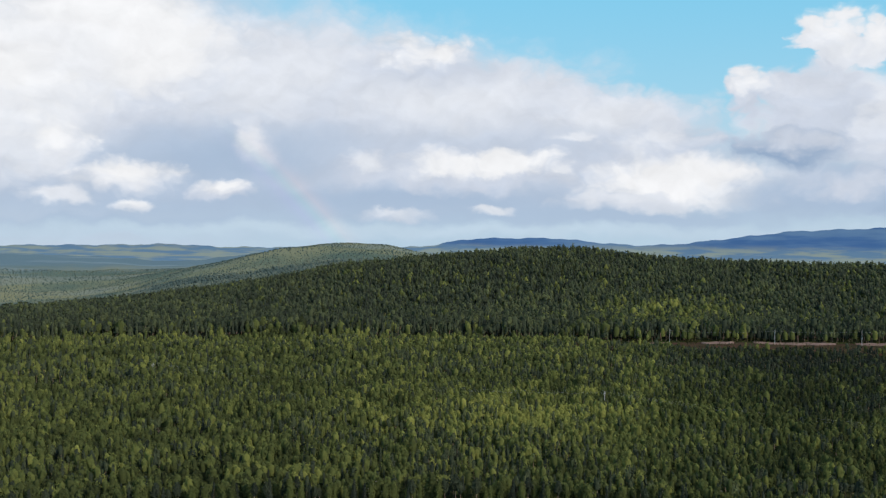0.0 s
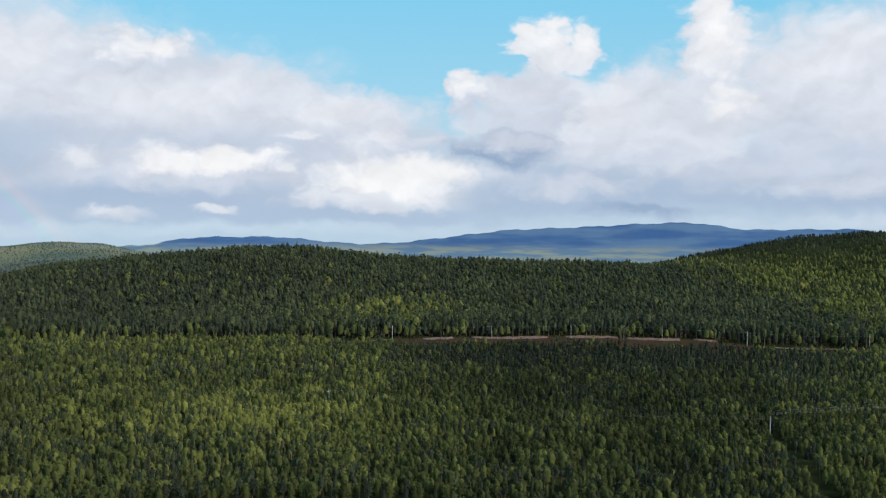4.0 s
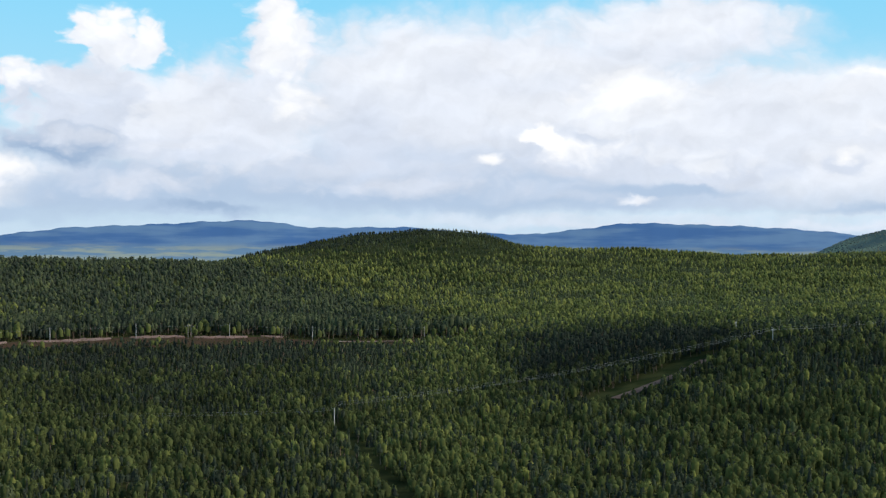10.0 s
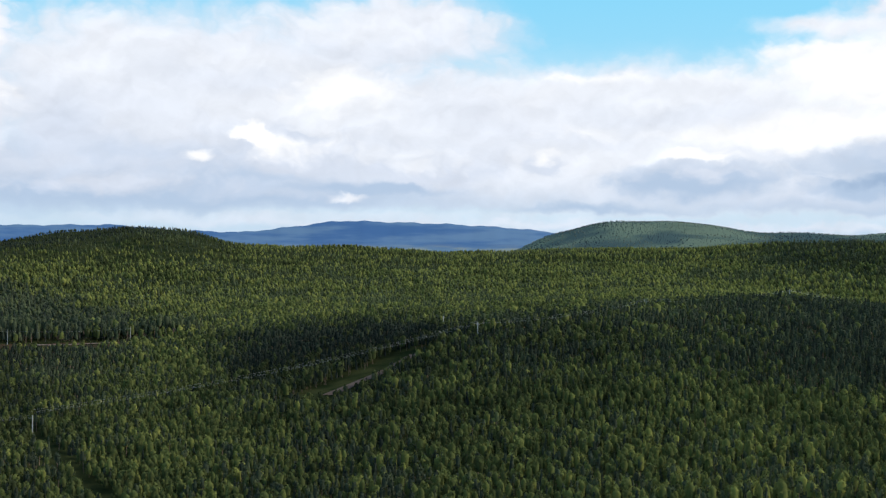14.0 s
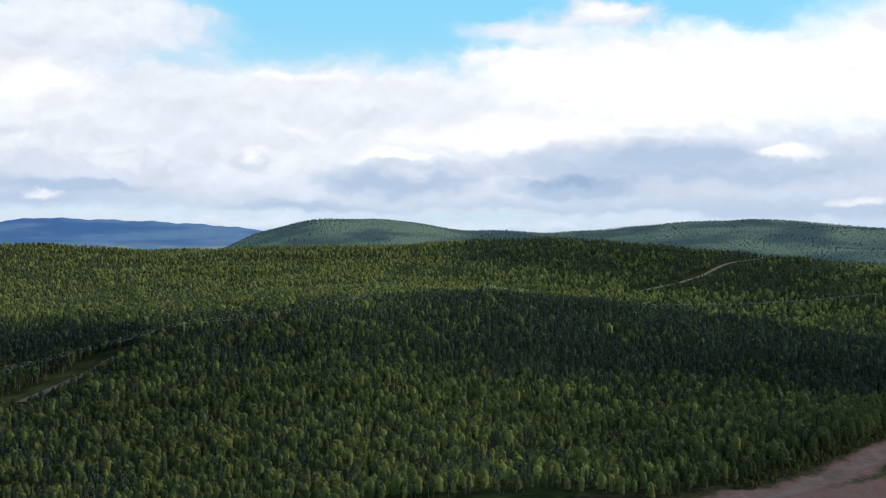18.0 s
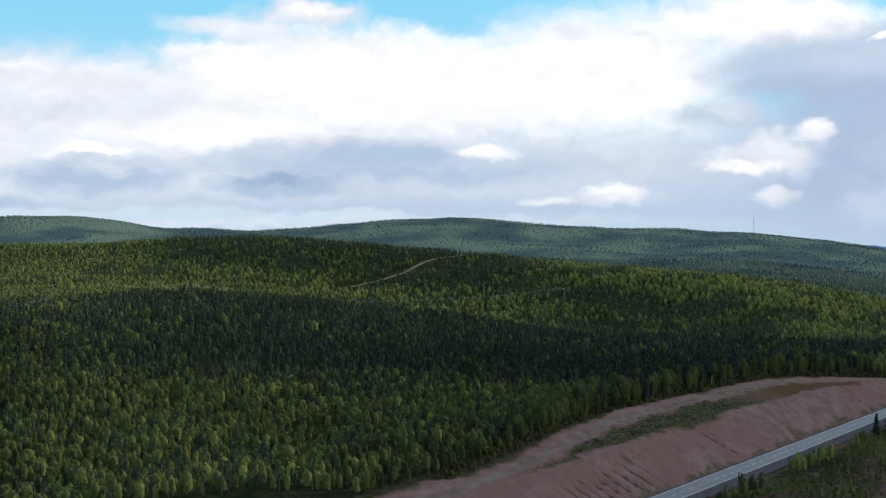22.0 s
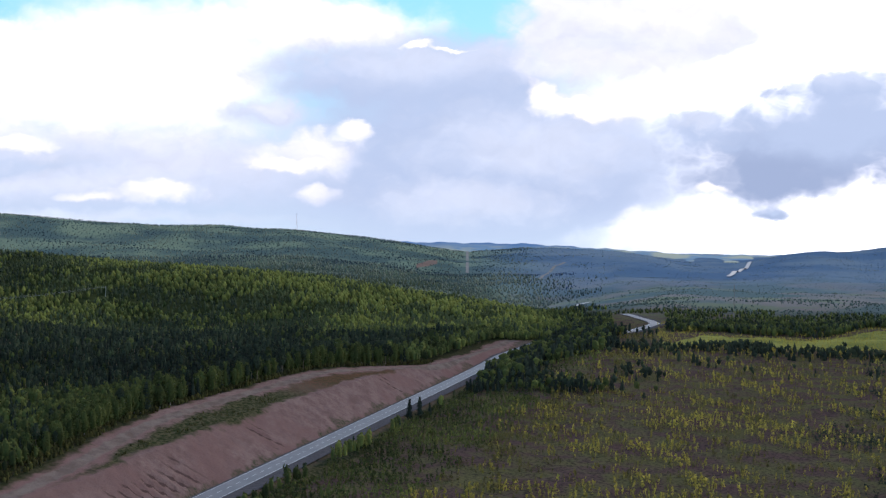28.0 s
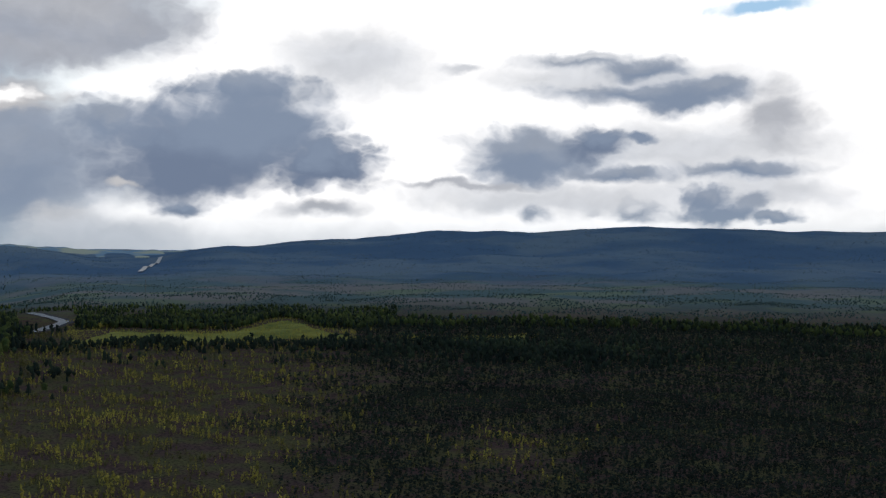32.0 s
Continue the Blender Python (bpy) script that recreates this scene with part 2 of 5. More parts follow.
M_PAINT = plain("road_paint", (0.62, 0.62, 0.60), (0.45, 0.45, 0.44), 0.8, 0.6, 0.1)
M_WOOD = plain("weathered_pole_wood", (0.30, 0.27, 0.24), (0.20, 0.175, 0.15), 3.0)
M_CONC = plain("pale_concrete", (0.50, 0.48, 0.45), (0.40, 0.385, 0.36), 2.0)
M_WIRE = plain("aluminium_cable", (0.40, 0.40, 0.38), (0.30, 0.30, 0.29), 4.0, 0.5, 0.0)
M_GLASS = plain("porcelain", (0.6, 0.58, 0.55), (0.5, 0.48, 0.45), 5.0, 0.2, 0.0)

# ---------------------------------------------------------------- sky: clear air, then clouds from far to near
# bearing, height, half width, half height in degrees, softness, shade of top and foot
CLOUDS = {
    "veil": [(48.5, 2.34, 46.6, 3.56, 0.7, "hh"), (73.6, 2.33, 41.1, 3.01, 0.7, "gG"), (51.6, 4.68, 24.7, 3.29, 0.8, "ww")],
    "north": [(-17.7, 6.16, 11.5, 9.32, 0.5, "gg"), (-7.0, 5.72, 9.9, 4.79, 0.2, "wg"), (1.1, 5.43, 9.3, 3.42, 0.2, "wg"), (8.0, 4.90, 5.8, 2.33, 0.3, "wg"), (-3.4, 2.21, 30.1, 2.47, 0.6, "gG"),
        (-16.4, 9.06, 6.3, 3.01, 0.3, "WW"), (-20.6, 6.02, 5.2, 3.84, 0.4, "Ww"), (-0.9, 8.23, 3.6, 1.37, 0.6, "Wg"), (-10.7, 3.33, 6.3, 1.64, 0.9, "GG"), (-2.0, 1.61, 10.4, 0.71, 0.8, "GG"),
        (8.0, 0.76, 7.7, 0.60, 0.7, "GG"), (-14.1, 0.31, 9.0, 0.44, 0.6, "GG"), (-18.4, 3.85, 2.2, 1.15, 0.4, "Ww"), (-15.4, 2.67, 2.7, 0.88, 0.4, "Ww"), (-10.8, 1.97, 1.9, 0.60, 0.3, "Wg")],
    "north_east": [(-9.1, 4.18, 1.0, 1.10, 0.6, "wg"), (-18.4, 1.50, 1.9, 0.49, 0.4, "ww"), (-15.1, 1.29, 1.2, 0.36, 0.4, "Ww"), (1.1, 2.94, 5.5, 1.10, 0.3, "Wg"), (3.3, 3.43, 2.5, 0.77, 0.35, "WW"),
        (-3.7, 3.14, 1.7, 0.82, 0.4, "wg"), (10.1, 4.16, 3.2, 1.23, 0.35, "wg"), (12.1, 2.48, 5.5, 1.32, 0.3, "WW"), (8.9, 1.56, 3.3, 0.49, 0.5, "wm"), (-2.3, 0.83, 1.6, 0.33, 0.5, "wg"),
        (2.2, 1.11, 1.1, 0.30, 0.4, "ww"), (6.3, 4.68, 1.1, 0.27, 0.5, "ww"), (19.7, 1.88, 6.3, 1.23, 0.6, "gG"), (-3.4, 0.07, 27.4, 0.38, 0.8, "hh")],
    "tower": [(37.0, 5.77, 11.8, 4.66, 0.4, "wg"), (33.3, 7.44, 6.8, 2.60, 0.5, "wm"), (30.9, 2.57, 12.6, 1.64, 0.6, "gG"), (24.3, 5.73, 4.5, 2.88, 0.25, "mm"), (19.8, 5.43, 5.9, 2.41, 0.2, "wm"),
        (26.6, 8.73, 2.0, 3.56, 0.12, "Wm"), (27.4, 6.15, 1.5, 2.60, 0.3, "Wm"), (18.5, 8.96, 2.0, 1.64, 0.08, "Ww"), (20.3, 8.79, 1.3, 1.26, 0.1, "Ww"), (17.6, 6.08, 3.0, 2.05, 0.15, "mg"),
        (14.8, 6.52, 1.3, 1.26, 0.12, "Wg"), (16.8, 3.93, 3.6, 0.93, 0.3, "gD"), (21.8, 3.87, 4.4, 0.77, 0.5, "mg"), (19.8, 1.83, 5.2, 0.99, 0.6, "gG"), (23.2, 1.02, 4.1, 0.38, 0.6, "DG")],
    "east": [(47.2, 9.97, 4.9, 1.70, 0.6, "wm"), (48.3, 4.97, 5.8, 2.60, 0.5, "wm"), (38.5, 1.78, 11.5, 0.82, 0.7, "gG"), (40.6, 6.83, 5.5, 1.37, 0.5, "Ww"), (44.4, 6.90, 2.5, 0.88, 0.4, "WW"),
        (41.6, 3.92, 3.8, 1.32, 0.3, "Wg"), (39.8, 4.66, 1.3, 0.77, 0.12, "WW"), (42.0, 4.92, 1.1, 0.60, 0.3, "wg"), (36.8, 3.68, 0.8, 0.30, 0.6, "WW"), (47.5, 3.33, 4.9, 1.23, 0.5, "wg"),
        (45.0, 2.17, 4.7, 0.36, 0.6, "GG"), (30.7, 4.92, 1.4, 1.64, 0.9, "gg"), (56.7, 6.16, 11.0, 2.05, 0.5, "wm"), (40.1, 7.77, 7.1, 1.64, 0.5, "wm"), (47.8, 0.77, 9.6, 0.49, 0.6, "hh")],
    "east_rows": [(43.9, 6.32, 3.6, 1.70, 0.4, "Ww"), (56.4, 4.81, 3.0, 0.82, 0.5, "Wm"), (64.5, 4.82, 3.8, 1.23, 0.5, "Wm"), (56.1, 7.37, 3.8, 0.66, 0.6, "Ww"), (61.6, 3.71, 2.2, 0.36, 0.7, "ww"),
        (53.7, 3.46, 1.0, 0.68, 0.3, "Wg"), (48.0, 2.95, 3.6, 0.88, 0.4, "wg"), (46.3, 2.05, 2.6, 0.30, 0.6, "GG"), (60.7, 2.30, 3.6, 0.71, 0.6, "GG"), (56.2, 1.08, 4.1, 0.38, 0.6, "GG"),
        (33.4, 2.05, 8.2, 1.10, 0.7, "gG"), (44.1, 1.76, 0.9, 0.19, 0.7, "ww"), (51.3, 0.53, 19.2, 0.33, 0.8, "hm"), (45.7, 9.59, 6.3, 1.70, 0.6, "wm")],
    "south_east": [(74.3, 7.13, 10.4, 2.60, 0.4, "Ww"), (67.1, 8.42, 3.0, 0.55, 0.6, "Ww"), (70.9, 10.66, 3.0, 0.71, 0.5, "wm"), (59.7, 6.17, 7.4, 1.42, 0.5, "Ww"), (65.5, 4.81, 8.8, 1.04, 0.5, "Ww"),
        (70.4, 6.14, 2.5, 0.71, 0.8, "mm"), (74.9, 3.34, 10.1, 1.10, 0.5, "gG"), (61.3, 2.80, 4.4, 0.82, 0.6, "gG"), (69.6, 2.17, 3.6, 0.55, 0.6, "DG"), (75.7, 3.65, 3.3, 0.55, 0.6, "GG"),
        (61.5, 3.89, 2.1, 0.30, 0.4, "Ww"), (53.7, 3.45, 0.7, 0.55, 0.3, "Wg"), (62.8, 0.59, 24.7, 0.44, 0.7, "hm")],
    "bright": [(75.2, 7.25, 12.3, 2.33, 0.4, "WW"), (85.8, 7.80, 7.4, 3.29, 0.45, "WW"), (93.4, 10.12, 6.3, 1.51, 0.4, "WW"), (71.3, 10.57, 2.1, 0.47, 0.5, "Ww"), (67.8, 9.77, 4.1, 0.60, 0.7, "ww"),
        (84.0, 9.76, 1.3, 0.30, 0.6, "ww"), (87.0, 9.44, 0.8, 0.25, 0.6, "ww"), (59.7, 6.22, 6.3, 1.32, 0.6, "wm"), (66.5, 4.62, 5.5, 0.71, 0.5, "WW"), (73.6, 3.51, 3.6, 0.55, 0.5, "GG"),
        (69.2, 2.32, 3.3, 0.60, 0.5, "DG"), (79.7, 4.12, 1.6, 0.38, 0.5, "WW"), (61.5, 3.75, 1.9, 0.25, 0.4, "WW")],
    "storm": [(133.1, 5.86, 27.4, 9.04, 0.3, "VV"), (99.2, 7.65, 9.3, 2.14, 0.4, "sS"), (101.4, 4.39, 9.3, 3.56, 0.45, "SS"), (102.4, 2.36, 10.4, 3.01, 0.7, "SS"), (91.0, 5.81, 3.0, 0.71, 0.5, "gs"),
        (106.5, 9.66, 4.1, 3.01, 0.4, "wg"), (105.2, 6.32, 1.6, 0.71, 0.5, "WW"), (108.0, 6.19, 2.3, 0.99, 0.5, "WW"), (98.5, 9.24, 1.0, 0.22, 0.3, "WW"), (100.1, 9.10, 1.0, 0.16, 0.3, "WW"),
        (93.2, 3.88, 2.7, 1.15, 0.6, "wm"), (92.0, 3.35, 1.9, 0.47, 0.45, "WW"), (95.5, 5.01, 0.9, 0.55, 0.45, "Ww"), (86.0, 1.76, 2.2, 0.55, 0.6, "Ww"), (83.0, 1.59, 1.4, 0.25, 0.6, "ww")],
    "rain": [(93.2, 1.94, 1.1, 0.44, 0.5, "wg"), (98.3, 0.75, 0.8, 0.16, 0.4, "ww"), (104.7, 3.16, 8.2, 3.29, 0.6, "sS"), (100.8, 0.92, 7.1, 1.92, 0.7, "sS"), (110.6, 9.75, 6.6, 2.25, 0.4, "wg"),
        (108.2, 8.74, 4.4, 1.23, 0.6, "gm"), (107.4, 6.12, 3.6, 0.60, 0.35, "VW"), (104.9, 6.87, 1.0, 0.77, 0.4, "WW"), (116.5, 0.46, 6.3, 1.23, 0.6, "VV"), (109.9, 0.15, 1.6, 1.10, 0.7, "WW")],
    "haze": [(139.2, 4.17, 9.9, 1.51, 0.75, "LL"), (133.7, 1.75, 9.0, 0.93, 0.75, "LL"), (143.1, 2.02, 5.5, 1.23, 0.7, "LL"), (123.7, 8.32, 4.4, 1.92, 0.8, "LL"), (137.1, 7.42, 8.2, 1.23, 0.8, "LL"),
        (112.0, -0.33, 4.7, 1.10, 0.7, "LL")],
    "south": [(118.4, 6.85, 4.1, 0.93, 0.5, "sS"), (116.8, 4.10, 5.8, 2.41, 0.5, "ST"), (119.5, 5.21, 4.1, 2.05, 0.6, "SS"), (115.7, 2.57, 4.1, 1.37, 0.55, "TT"), (122.4, 3.14, 3.2, 1.59, 0.4, "ST"),
        (112.2, 5.18, 1.9, 1.10, 0.7, "sS"), (122.3, 1.08, 2.5, 0.44, 0.75, "ww"), (115.4, 1.13, 1.3, 0.44, 0.6, "ST"), (112.9, 2.14, 0.7, 0.22, 0.6, "WW"), (132.7, 1.03, 0.5, 0.41, 0.4, "SS")],
    "south_west": [(135.2, 8.41, 3.6, 0.44, 0.7, "Ls"), (138.2, 7.92, 1.9, 0.60, 0.6, "sS"), (138.2, 6.65, 5.2, 0.55, 0.75, "sS"), (139.7, 6.30, 2.2, 0.60, 0.6, "SS"), (141.3, 7.05, 2.3, 0.66, 0.75, "sS"),
        (128.8, 8.11, 1.0, 0.30, 0.7, "LL"), (132.8, 3.81, 4.4, 1.32, 0.6, "sS"), (132.0, 3.13, 2.5, 0.82, 0.6, "SS"), (135.7, 4.34, 1.7, 0.88, 0.45, "ST"), (138.0, 4.70, 1.0, 0.22, 0.6, "SS"),
        (136.9, 2.84, 2.5, 0.36, 0.7, "sS"), (142.8, 3.07, 3.3, 0.49, 0.75, "sS"), (140.7, 1.70, 1.3, 0.71, 0.32, "sS"), (141.6, 1.01, 2.5, 0.55, 0.4, "SS")],
    "west": [(137.8, 1.16, 1.0, 0.60, 0.5, "Ls"), (132.7, 0.98, 0.9, 0.49, 0.6, "Ls"), (135.8, 1.18, 0.5, 0.30, 0.6, "LL"), (144.4, 0.76, 1.3, 0.36, 0.4, "sS"), (129.3, 2.29, 3.3, 0.22, 0.75, "ww"),
        (144.5, 5.65, 1.9, 1.64, 0.75, "ww"), (143.5, 10.76, 3.0, 0.44, 0.5, "BB"), (143.1, 1.62, 1.1, 0.49, 0.5, "ss")],
}
SHADES = {"W": (0.97, 0.98, 1.0), "m": (0.74, 0.79, 0.88), "w": (0.82, 0.86, 0.93), "g": (0.65, 0.715, 0.83), "G": (0.44, 0.56, 0.73), "D": (0.33, 0.45, 0.63), "H": (0.40, 0.60, 0.82),
          "h": (0.60, 0.74, 0.86), "s": (0.56, 0.65, 0.79), "S": (0.41, 0.52, 0.70), "T": (0.30, 0.39, 0.56), "V": (2.3, 2.3, 2.26), "B": (0.70, 1.10, 1.50), "L": (1.22, 1.27, 1.33)}


def build_sky():
    world = bpy.data.worlds.new("sky")
    scene.world = world
    world.use_nodes = True
    world.cycles.sampling_method, world.cycles.sample_map_resolution = "MANUAL", 512
    n = Nodes(world.node_tree)
    at = n.add("ShaderNodeTexCoord").outputs["Generated"]
    sep = n.add("ShaderNodeSeparateXYZ", {0: at})
    x, y, z = sep.outputs
    deg = 180 / math.pi
    bearing = n.math("MULTIPLY", n.math("ARCTAN2", x, y), deg)
    height = n.math("MULTIPLY", n.math("ARCSINE", z), deg)
    nishita = n.add("ShaderNodeTexSky", sky_type="NISHITA", sun_disc=False, sun_elevation=radians(SUN_EL), sun_rotation=radians(SUN_AZ)).outputs[0]
    clear = n.ramp(n.step(height, -2, 16), (0.0, (0.56, 0.77, 0.92)), (0.4, (0.38, 0.75, 0.97)), (1.0, (0.20, 0.69, 1.0)))
    base = n.mix(0.16, clear, n.mix(1.0, nishita, (0.1, 0.1, 0.1), "MULTIPLY"))
    flat = n.add("ShaderNodeCombineXYZ", {0: bearing, 1: height}).outputs[0]
    wide = n.add("ShaderNodeVectorMath", {0: flat, 1: (0.21, 0.30, 0)}, operation="MULTIPLY").outputs[0]
    puff = n.add("ShaderNodeTexNoise", {"Vector": wide, "Scale": 1.0, "Detail": 5.0, "Roughness": 0.5}).outputs[1]
    curl = n.add("ShaderNodeTexNoise", {"Vector": wide, "Scale": 3.2, "Detail": 4.0, "Roughness": 0.5}).outputs[1]
    drift = n.add("ShaderNodeVectorMath", {0: puff, 1: (0.5, 0.5, 0.5)}, operation="SUBTRACT").outputs[0]
    swirl = n.add("ShaderNodeVectorMath", {0: curl, 1: (0.5, 0.5, 0.5)}, operation="SUBTRACT").outputs[0]
    moved = n.add("ShaderNodeVectorMath", {0: drift, 1: (2.2, 1.3, 0), 2: flat}, operation="MULTIPLY_ADD").outputs[0]
    moved = n.add("ShaderNodeVectorMath", {0: swirl, 1: (1.3, 1.0, 0), 2: moved}, operation="MULTIPLY_ADD").outputs[0]
    # round heads of the billows
    grain = n.add("ShaderNodeVectorMath", {0: moved, 1: (0.52, 0.80, 0)}, operation="MULTIPLY").outputs[0]
    heads = n.add("ShaderNodeTexVoronoi", {"Vector": grain, "Scale": 1.0, "Detail": 2.0, "Roughness": 0.5, "Lacunarity": 2.3, "Smoothness": 0.3}, feature="SMOOTH_F1", voronoi_dimensions="2D").outputs["Distance"]
    lump = n.math("SUBTRACT", heads, 0.42)
    # broken cloud over the rest of the dome
    high = n.add("ShaderNodeVectorMath", {0: at, 1: (2.2, 2.2, 3.5)}, operation="MULTIPLY").outputs[0]
    over = n.noise(high, 1.6, 6, 0.55)
    zenith = n.mix(n.step(height, 14, 50), base, (0.07, 0.20, 0.50))
    rest = n.mix(n.step(over, 0.46, 0.62), zenith, n.mix(n.step(over, 0.56, 0.72), (0.75, 0.77, 0.80), (0.34, 0.38, 0.46)))
    colour = n.mix(n.step(height, 14, 22), base, rest)
    back = n.math("ABSOLUTE", n.math("SUBTRACT", bearing, 64.0))
    colour = n.mix(n.step(back, 88, 100), colour, rest)
    anti = (-sun_way.x, -sun_way.y, -sun_way.z)
    ring = n.math("MULTIPLY", n.math("ARCCOSINE", n.add("ShaderNodeVectorMath", {0: at, 1: anti}, operation="DOT_PRODUCT").outputs["Value"]), deg)
    fine = n.add("ShaderNodeVectorMath", {0: moved, 1: (0.40, 0.52, 0)}, operation="MULTIPLY").outputs[0]
    below = n.add("ShaderNodeVectorMath", {0: fine, 1: (0.06, -0.24, 0)}, operation="ADD").outputs[0]
    relief = n.math("MULTIPLY", n.math("SUBTRACT", n.noise(below, 1.0, 4, 0.5), n.noise(fine, 1.0, 4, 0.5)), 0.4)

    # one cloud laid over the sky behind it, its rim broken by the billows
    group = bpy.data.node_groups.new("cloud", "ShaderNodeTree")
    for name, kind in (("Behind", "Color"), ("Place", "Vector"), ("Lump", "Float"), ("Scale", "Vector"), ("Shift", "Vector"), ("Rough", "Float"), ("Rim", "Float"), ("Core", "Float"), ("Shade", "Color")):
        group.interface.new_socket(name, in_out="INPUT", socket_type="NodeSocket" + kind)
    group.interface.new_socket("Colour", in_out="OUTPUT", socket_type="NodeSocketColor")
    c = Nodes(group)
    own = c.add("NodeGroupInput").outputs
    q = c.add("ShaderNodeVectorMath", {0: own["Place"], 1: own["Scale"], 2: own["Shift"]}, operation="MULTIPLY_ADD").outputs[0]
    far = c.add("ShaderNodeVectorMath", {0: q}, operation="LENGTH").outputs["Value"]
    far = c.math("MULTIPLY_ADD", own["Lump"], own["Rough"], far)
    c.add("NodeGroupOutput", {0: c.mix(c.step(far, own["Rim"], own["Core"]), own["Behind"], own["Shade"])})

    def cloud_over(behind, b, h, rx, ry, rough, rim, core, shade, up=0.0):
        return n.add("ShaderNodeGroup", {"Behind": behind, "Place": moved, "Lump": lump, "Scale": (1 / rx, 1 / ry, 0), "Shift": (-b / rx, -h / ry - up, 0), "Rough": rough, "Rim": rim, "Core": core,
                                         "Shade": (*SHADES[shade], 1)}, node_tree=group).outputs[0]

    def paint(colour, lo, hi):
        """The clouds that reach into one stretch of the compass, laid over the clear sky."""
        for b, h, rx, ry, soft, shade in [c for rows in CLOUDS.values() for c in rows]:
            if b + 1.7 * rx + 1 < lo or b - 1.7 * rx - 1 > hi:
                continue
            size = math.sqrt(rx * ry)
            colour = cloud_over(colour, b, h, rx, ry, min(0.6, 1.1 / size) * (1.15 - soft), 1.1 + soft * 0.55, 0.88 - soft * 0.8, shade[1])
            if shade[0] != shade[1]:
                # brighter head on a duller foot
                colour = cloud_over(colour, b, h, rx / 1.1, ry / 1.25, min(0.8, 1.6 / size), 1.3, 0.2, shade[0], 0.45)
        # lit and shaded sides of the billows, where there is cloud
        sc = n.add("ShaderNodeSeparateColor", {0: colour})
        cloud = n.step(n.math("DIVIDE", sc.outputs[0], sc.outputs[2]), 0.5, 0.85)
        colour = n.add("ShaderNodeVectorMath", {0: colour, "Scale": n.math("MULTIPLY_ADD", relief, cloud, 1.0)}, operation="SCALE").outputs[0]
        # faint rainbow opposite the sun
        if lo < 0:
            bow = n.ramp(n.step(ring, 40.2, 42.6), (0.0, (0, 0, 0)), (0.25, (0.02, 0.0, 0.05)), (0.5, (0.0, 0.05, 0.01)), (0.75, (0.12, 0.045, 0.0)), (1.0, (0, 0, 0)))
            bow = n.mix(n.math("MULTIPLY", n.step(height, 6.5, 0.0), n.step(n.math("ABSOLUTE", n.math("ADD", bearing, 6.0)), 9.0, 2.0)), (0, 0, 0), bow)
            colour = n.mix(1.0, colour, bow, "ADD")
        # haze towards the horizon and below
        colour = n.mix(n.step(height, 2.0, -0.6, 0.0, 0.45), colour, (0.52, 0.67, 0.82))
        colour = n.mix(n.step(height, -0.8, -3.0), colour, (0.16, 0.19, 0.20))
        return n.add("ShaderNodeBackground", {0: colour, 1: 1.0}).outputs[0]

    edges = (-400, 20, 60, 100, 400)
    shader = paint(colour, edges[0], edges[1])
    for lo, hi in zip(edges[1:], edges[2:]):
        shader = n.add("ShaderNodeMixShader", {0: n.math("GREATER_THAN", bearing, lo), 1: shader, 2: paint(colour, lo, hi)}).outputs[0]
    n.add("ShaderNodeOutputWorld", {0: shader})


build_sky()

# ---------------------------------------------------------------- the lie of the land
def curve(knots, soft=0.8):
    """A smooth curve over the compass, from (azimuth, value) knots."""
    a = np.arange(-180.0, 180.01, 0.25)
    k = np.array(knots)
    v = np.interp(a, np.concatenate([[k[-1, 0] - 360], k[:, 0], [k[0, 0] + 360]]), np.concatenate([[k[-1, 1]], k[:, 1], [k[0, 1]]]))
    w = np.exp(-0.5 * (np.arange(-16, 17) * 0.25 / soft) ** 2)
    v = np.convolve(np.pad(v, 16, mode="edge"), w / w.sum(), mode="valid")
    return lambda az: np.interp(az, a, v)


# foreground, first rise, dip, wooded crest, valley, mountains: range and height over the compass
Z_FRONT = curve([(-30, 0), (28, 0), (38, 2), (48, 7), (60, 9), (75, 9), (86, 10), (96, 3), (104, 0), (160, 0)], 2)
R_RISE = curve([(-30, 860), (33, 860), (40, 700), (50, 600), (58, 720), (66, 850), (75, 800), (85, 680), (95, 720), (104, 800), (112, 1000), (160, 1000)], 2)
Z_RISE = curve([(-30, 0), (30, 0), (36, 1), (42, 12), (50, 26), (58, 30), (66, 31), (75, 20), (85, 13), (95, 11), (104, 3), (112, 0), (160, 0)], 1.5)
Z_DIP = curve([(-30, 0), (-15, 3), (0, 14), (15, 14), (28, 12), (36, 6), (42, 14), (50, 18), (58, 24), (66, 20), (75, 4), (85, -6), (95, 2), (104, 0), (160, 0)], 2)
R_CREST = curve([(-30, 1250), (-10, 1350), (5, 1500), (23, 1500), (29, 1900), (60, 1850), (68, 1600), (78, 1500), (85, 1350), (92, 1250), (97, 1180), (104, 1080), (112, 1400), (160, 1400)], 1.5)
EL_CREST = curve([(-30, -4.2), (-20.9, -3.77), (-15.8, -3.35), (-10.6, -2.74), (-5, -1.65), (-0.7, -1.3), (1.9, -1.08), (4.1, -0.78), (6.8, -0.75), (10, -1.14), (14, -1.28),
                  (21, -1.34), (24, -1.35), (26.4, -0.75), (30.5, 0.11), (33.7, 0.35), (36.9, 0.16), (38.4, -0.36), (41.3, -0.6), (48.5, -0.8), (54, -0.6), (58, -0.5),
                  (61.6, -0.5), (66.2, -0.15), (68.6, -0.05), (74, -0.37), (78, -0.88), (83.5, -1.27), (85.2, -1.47), (92, -1.92), (97.5, -2.73), (103, -3.52), (105, -3.9), (112, -3.0), (160, -3.0)], 0.35)
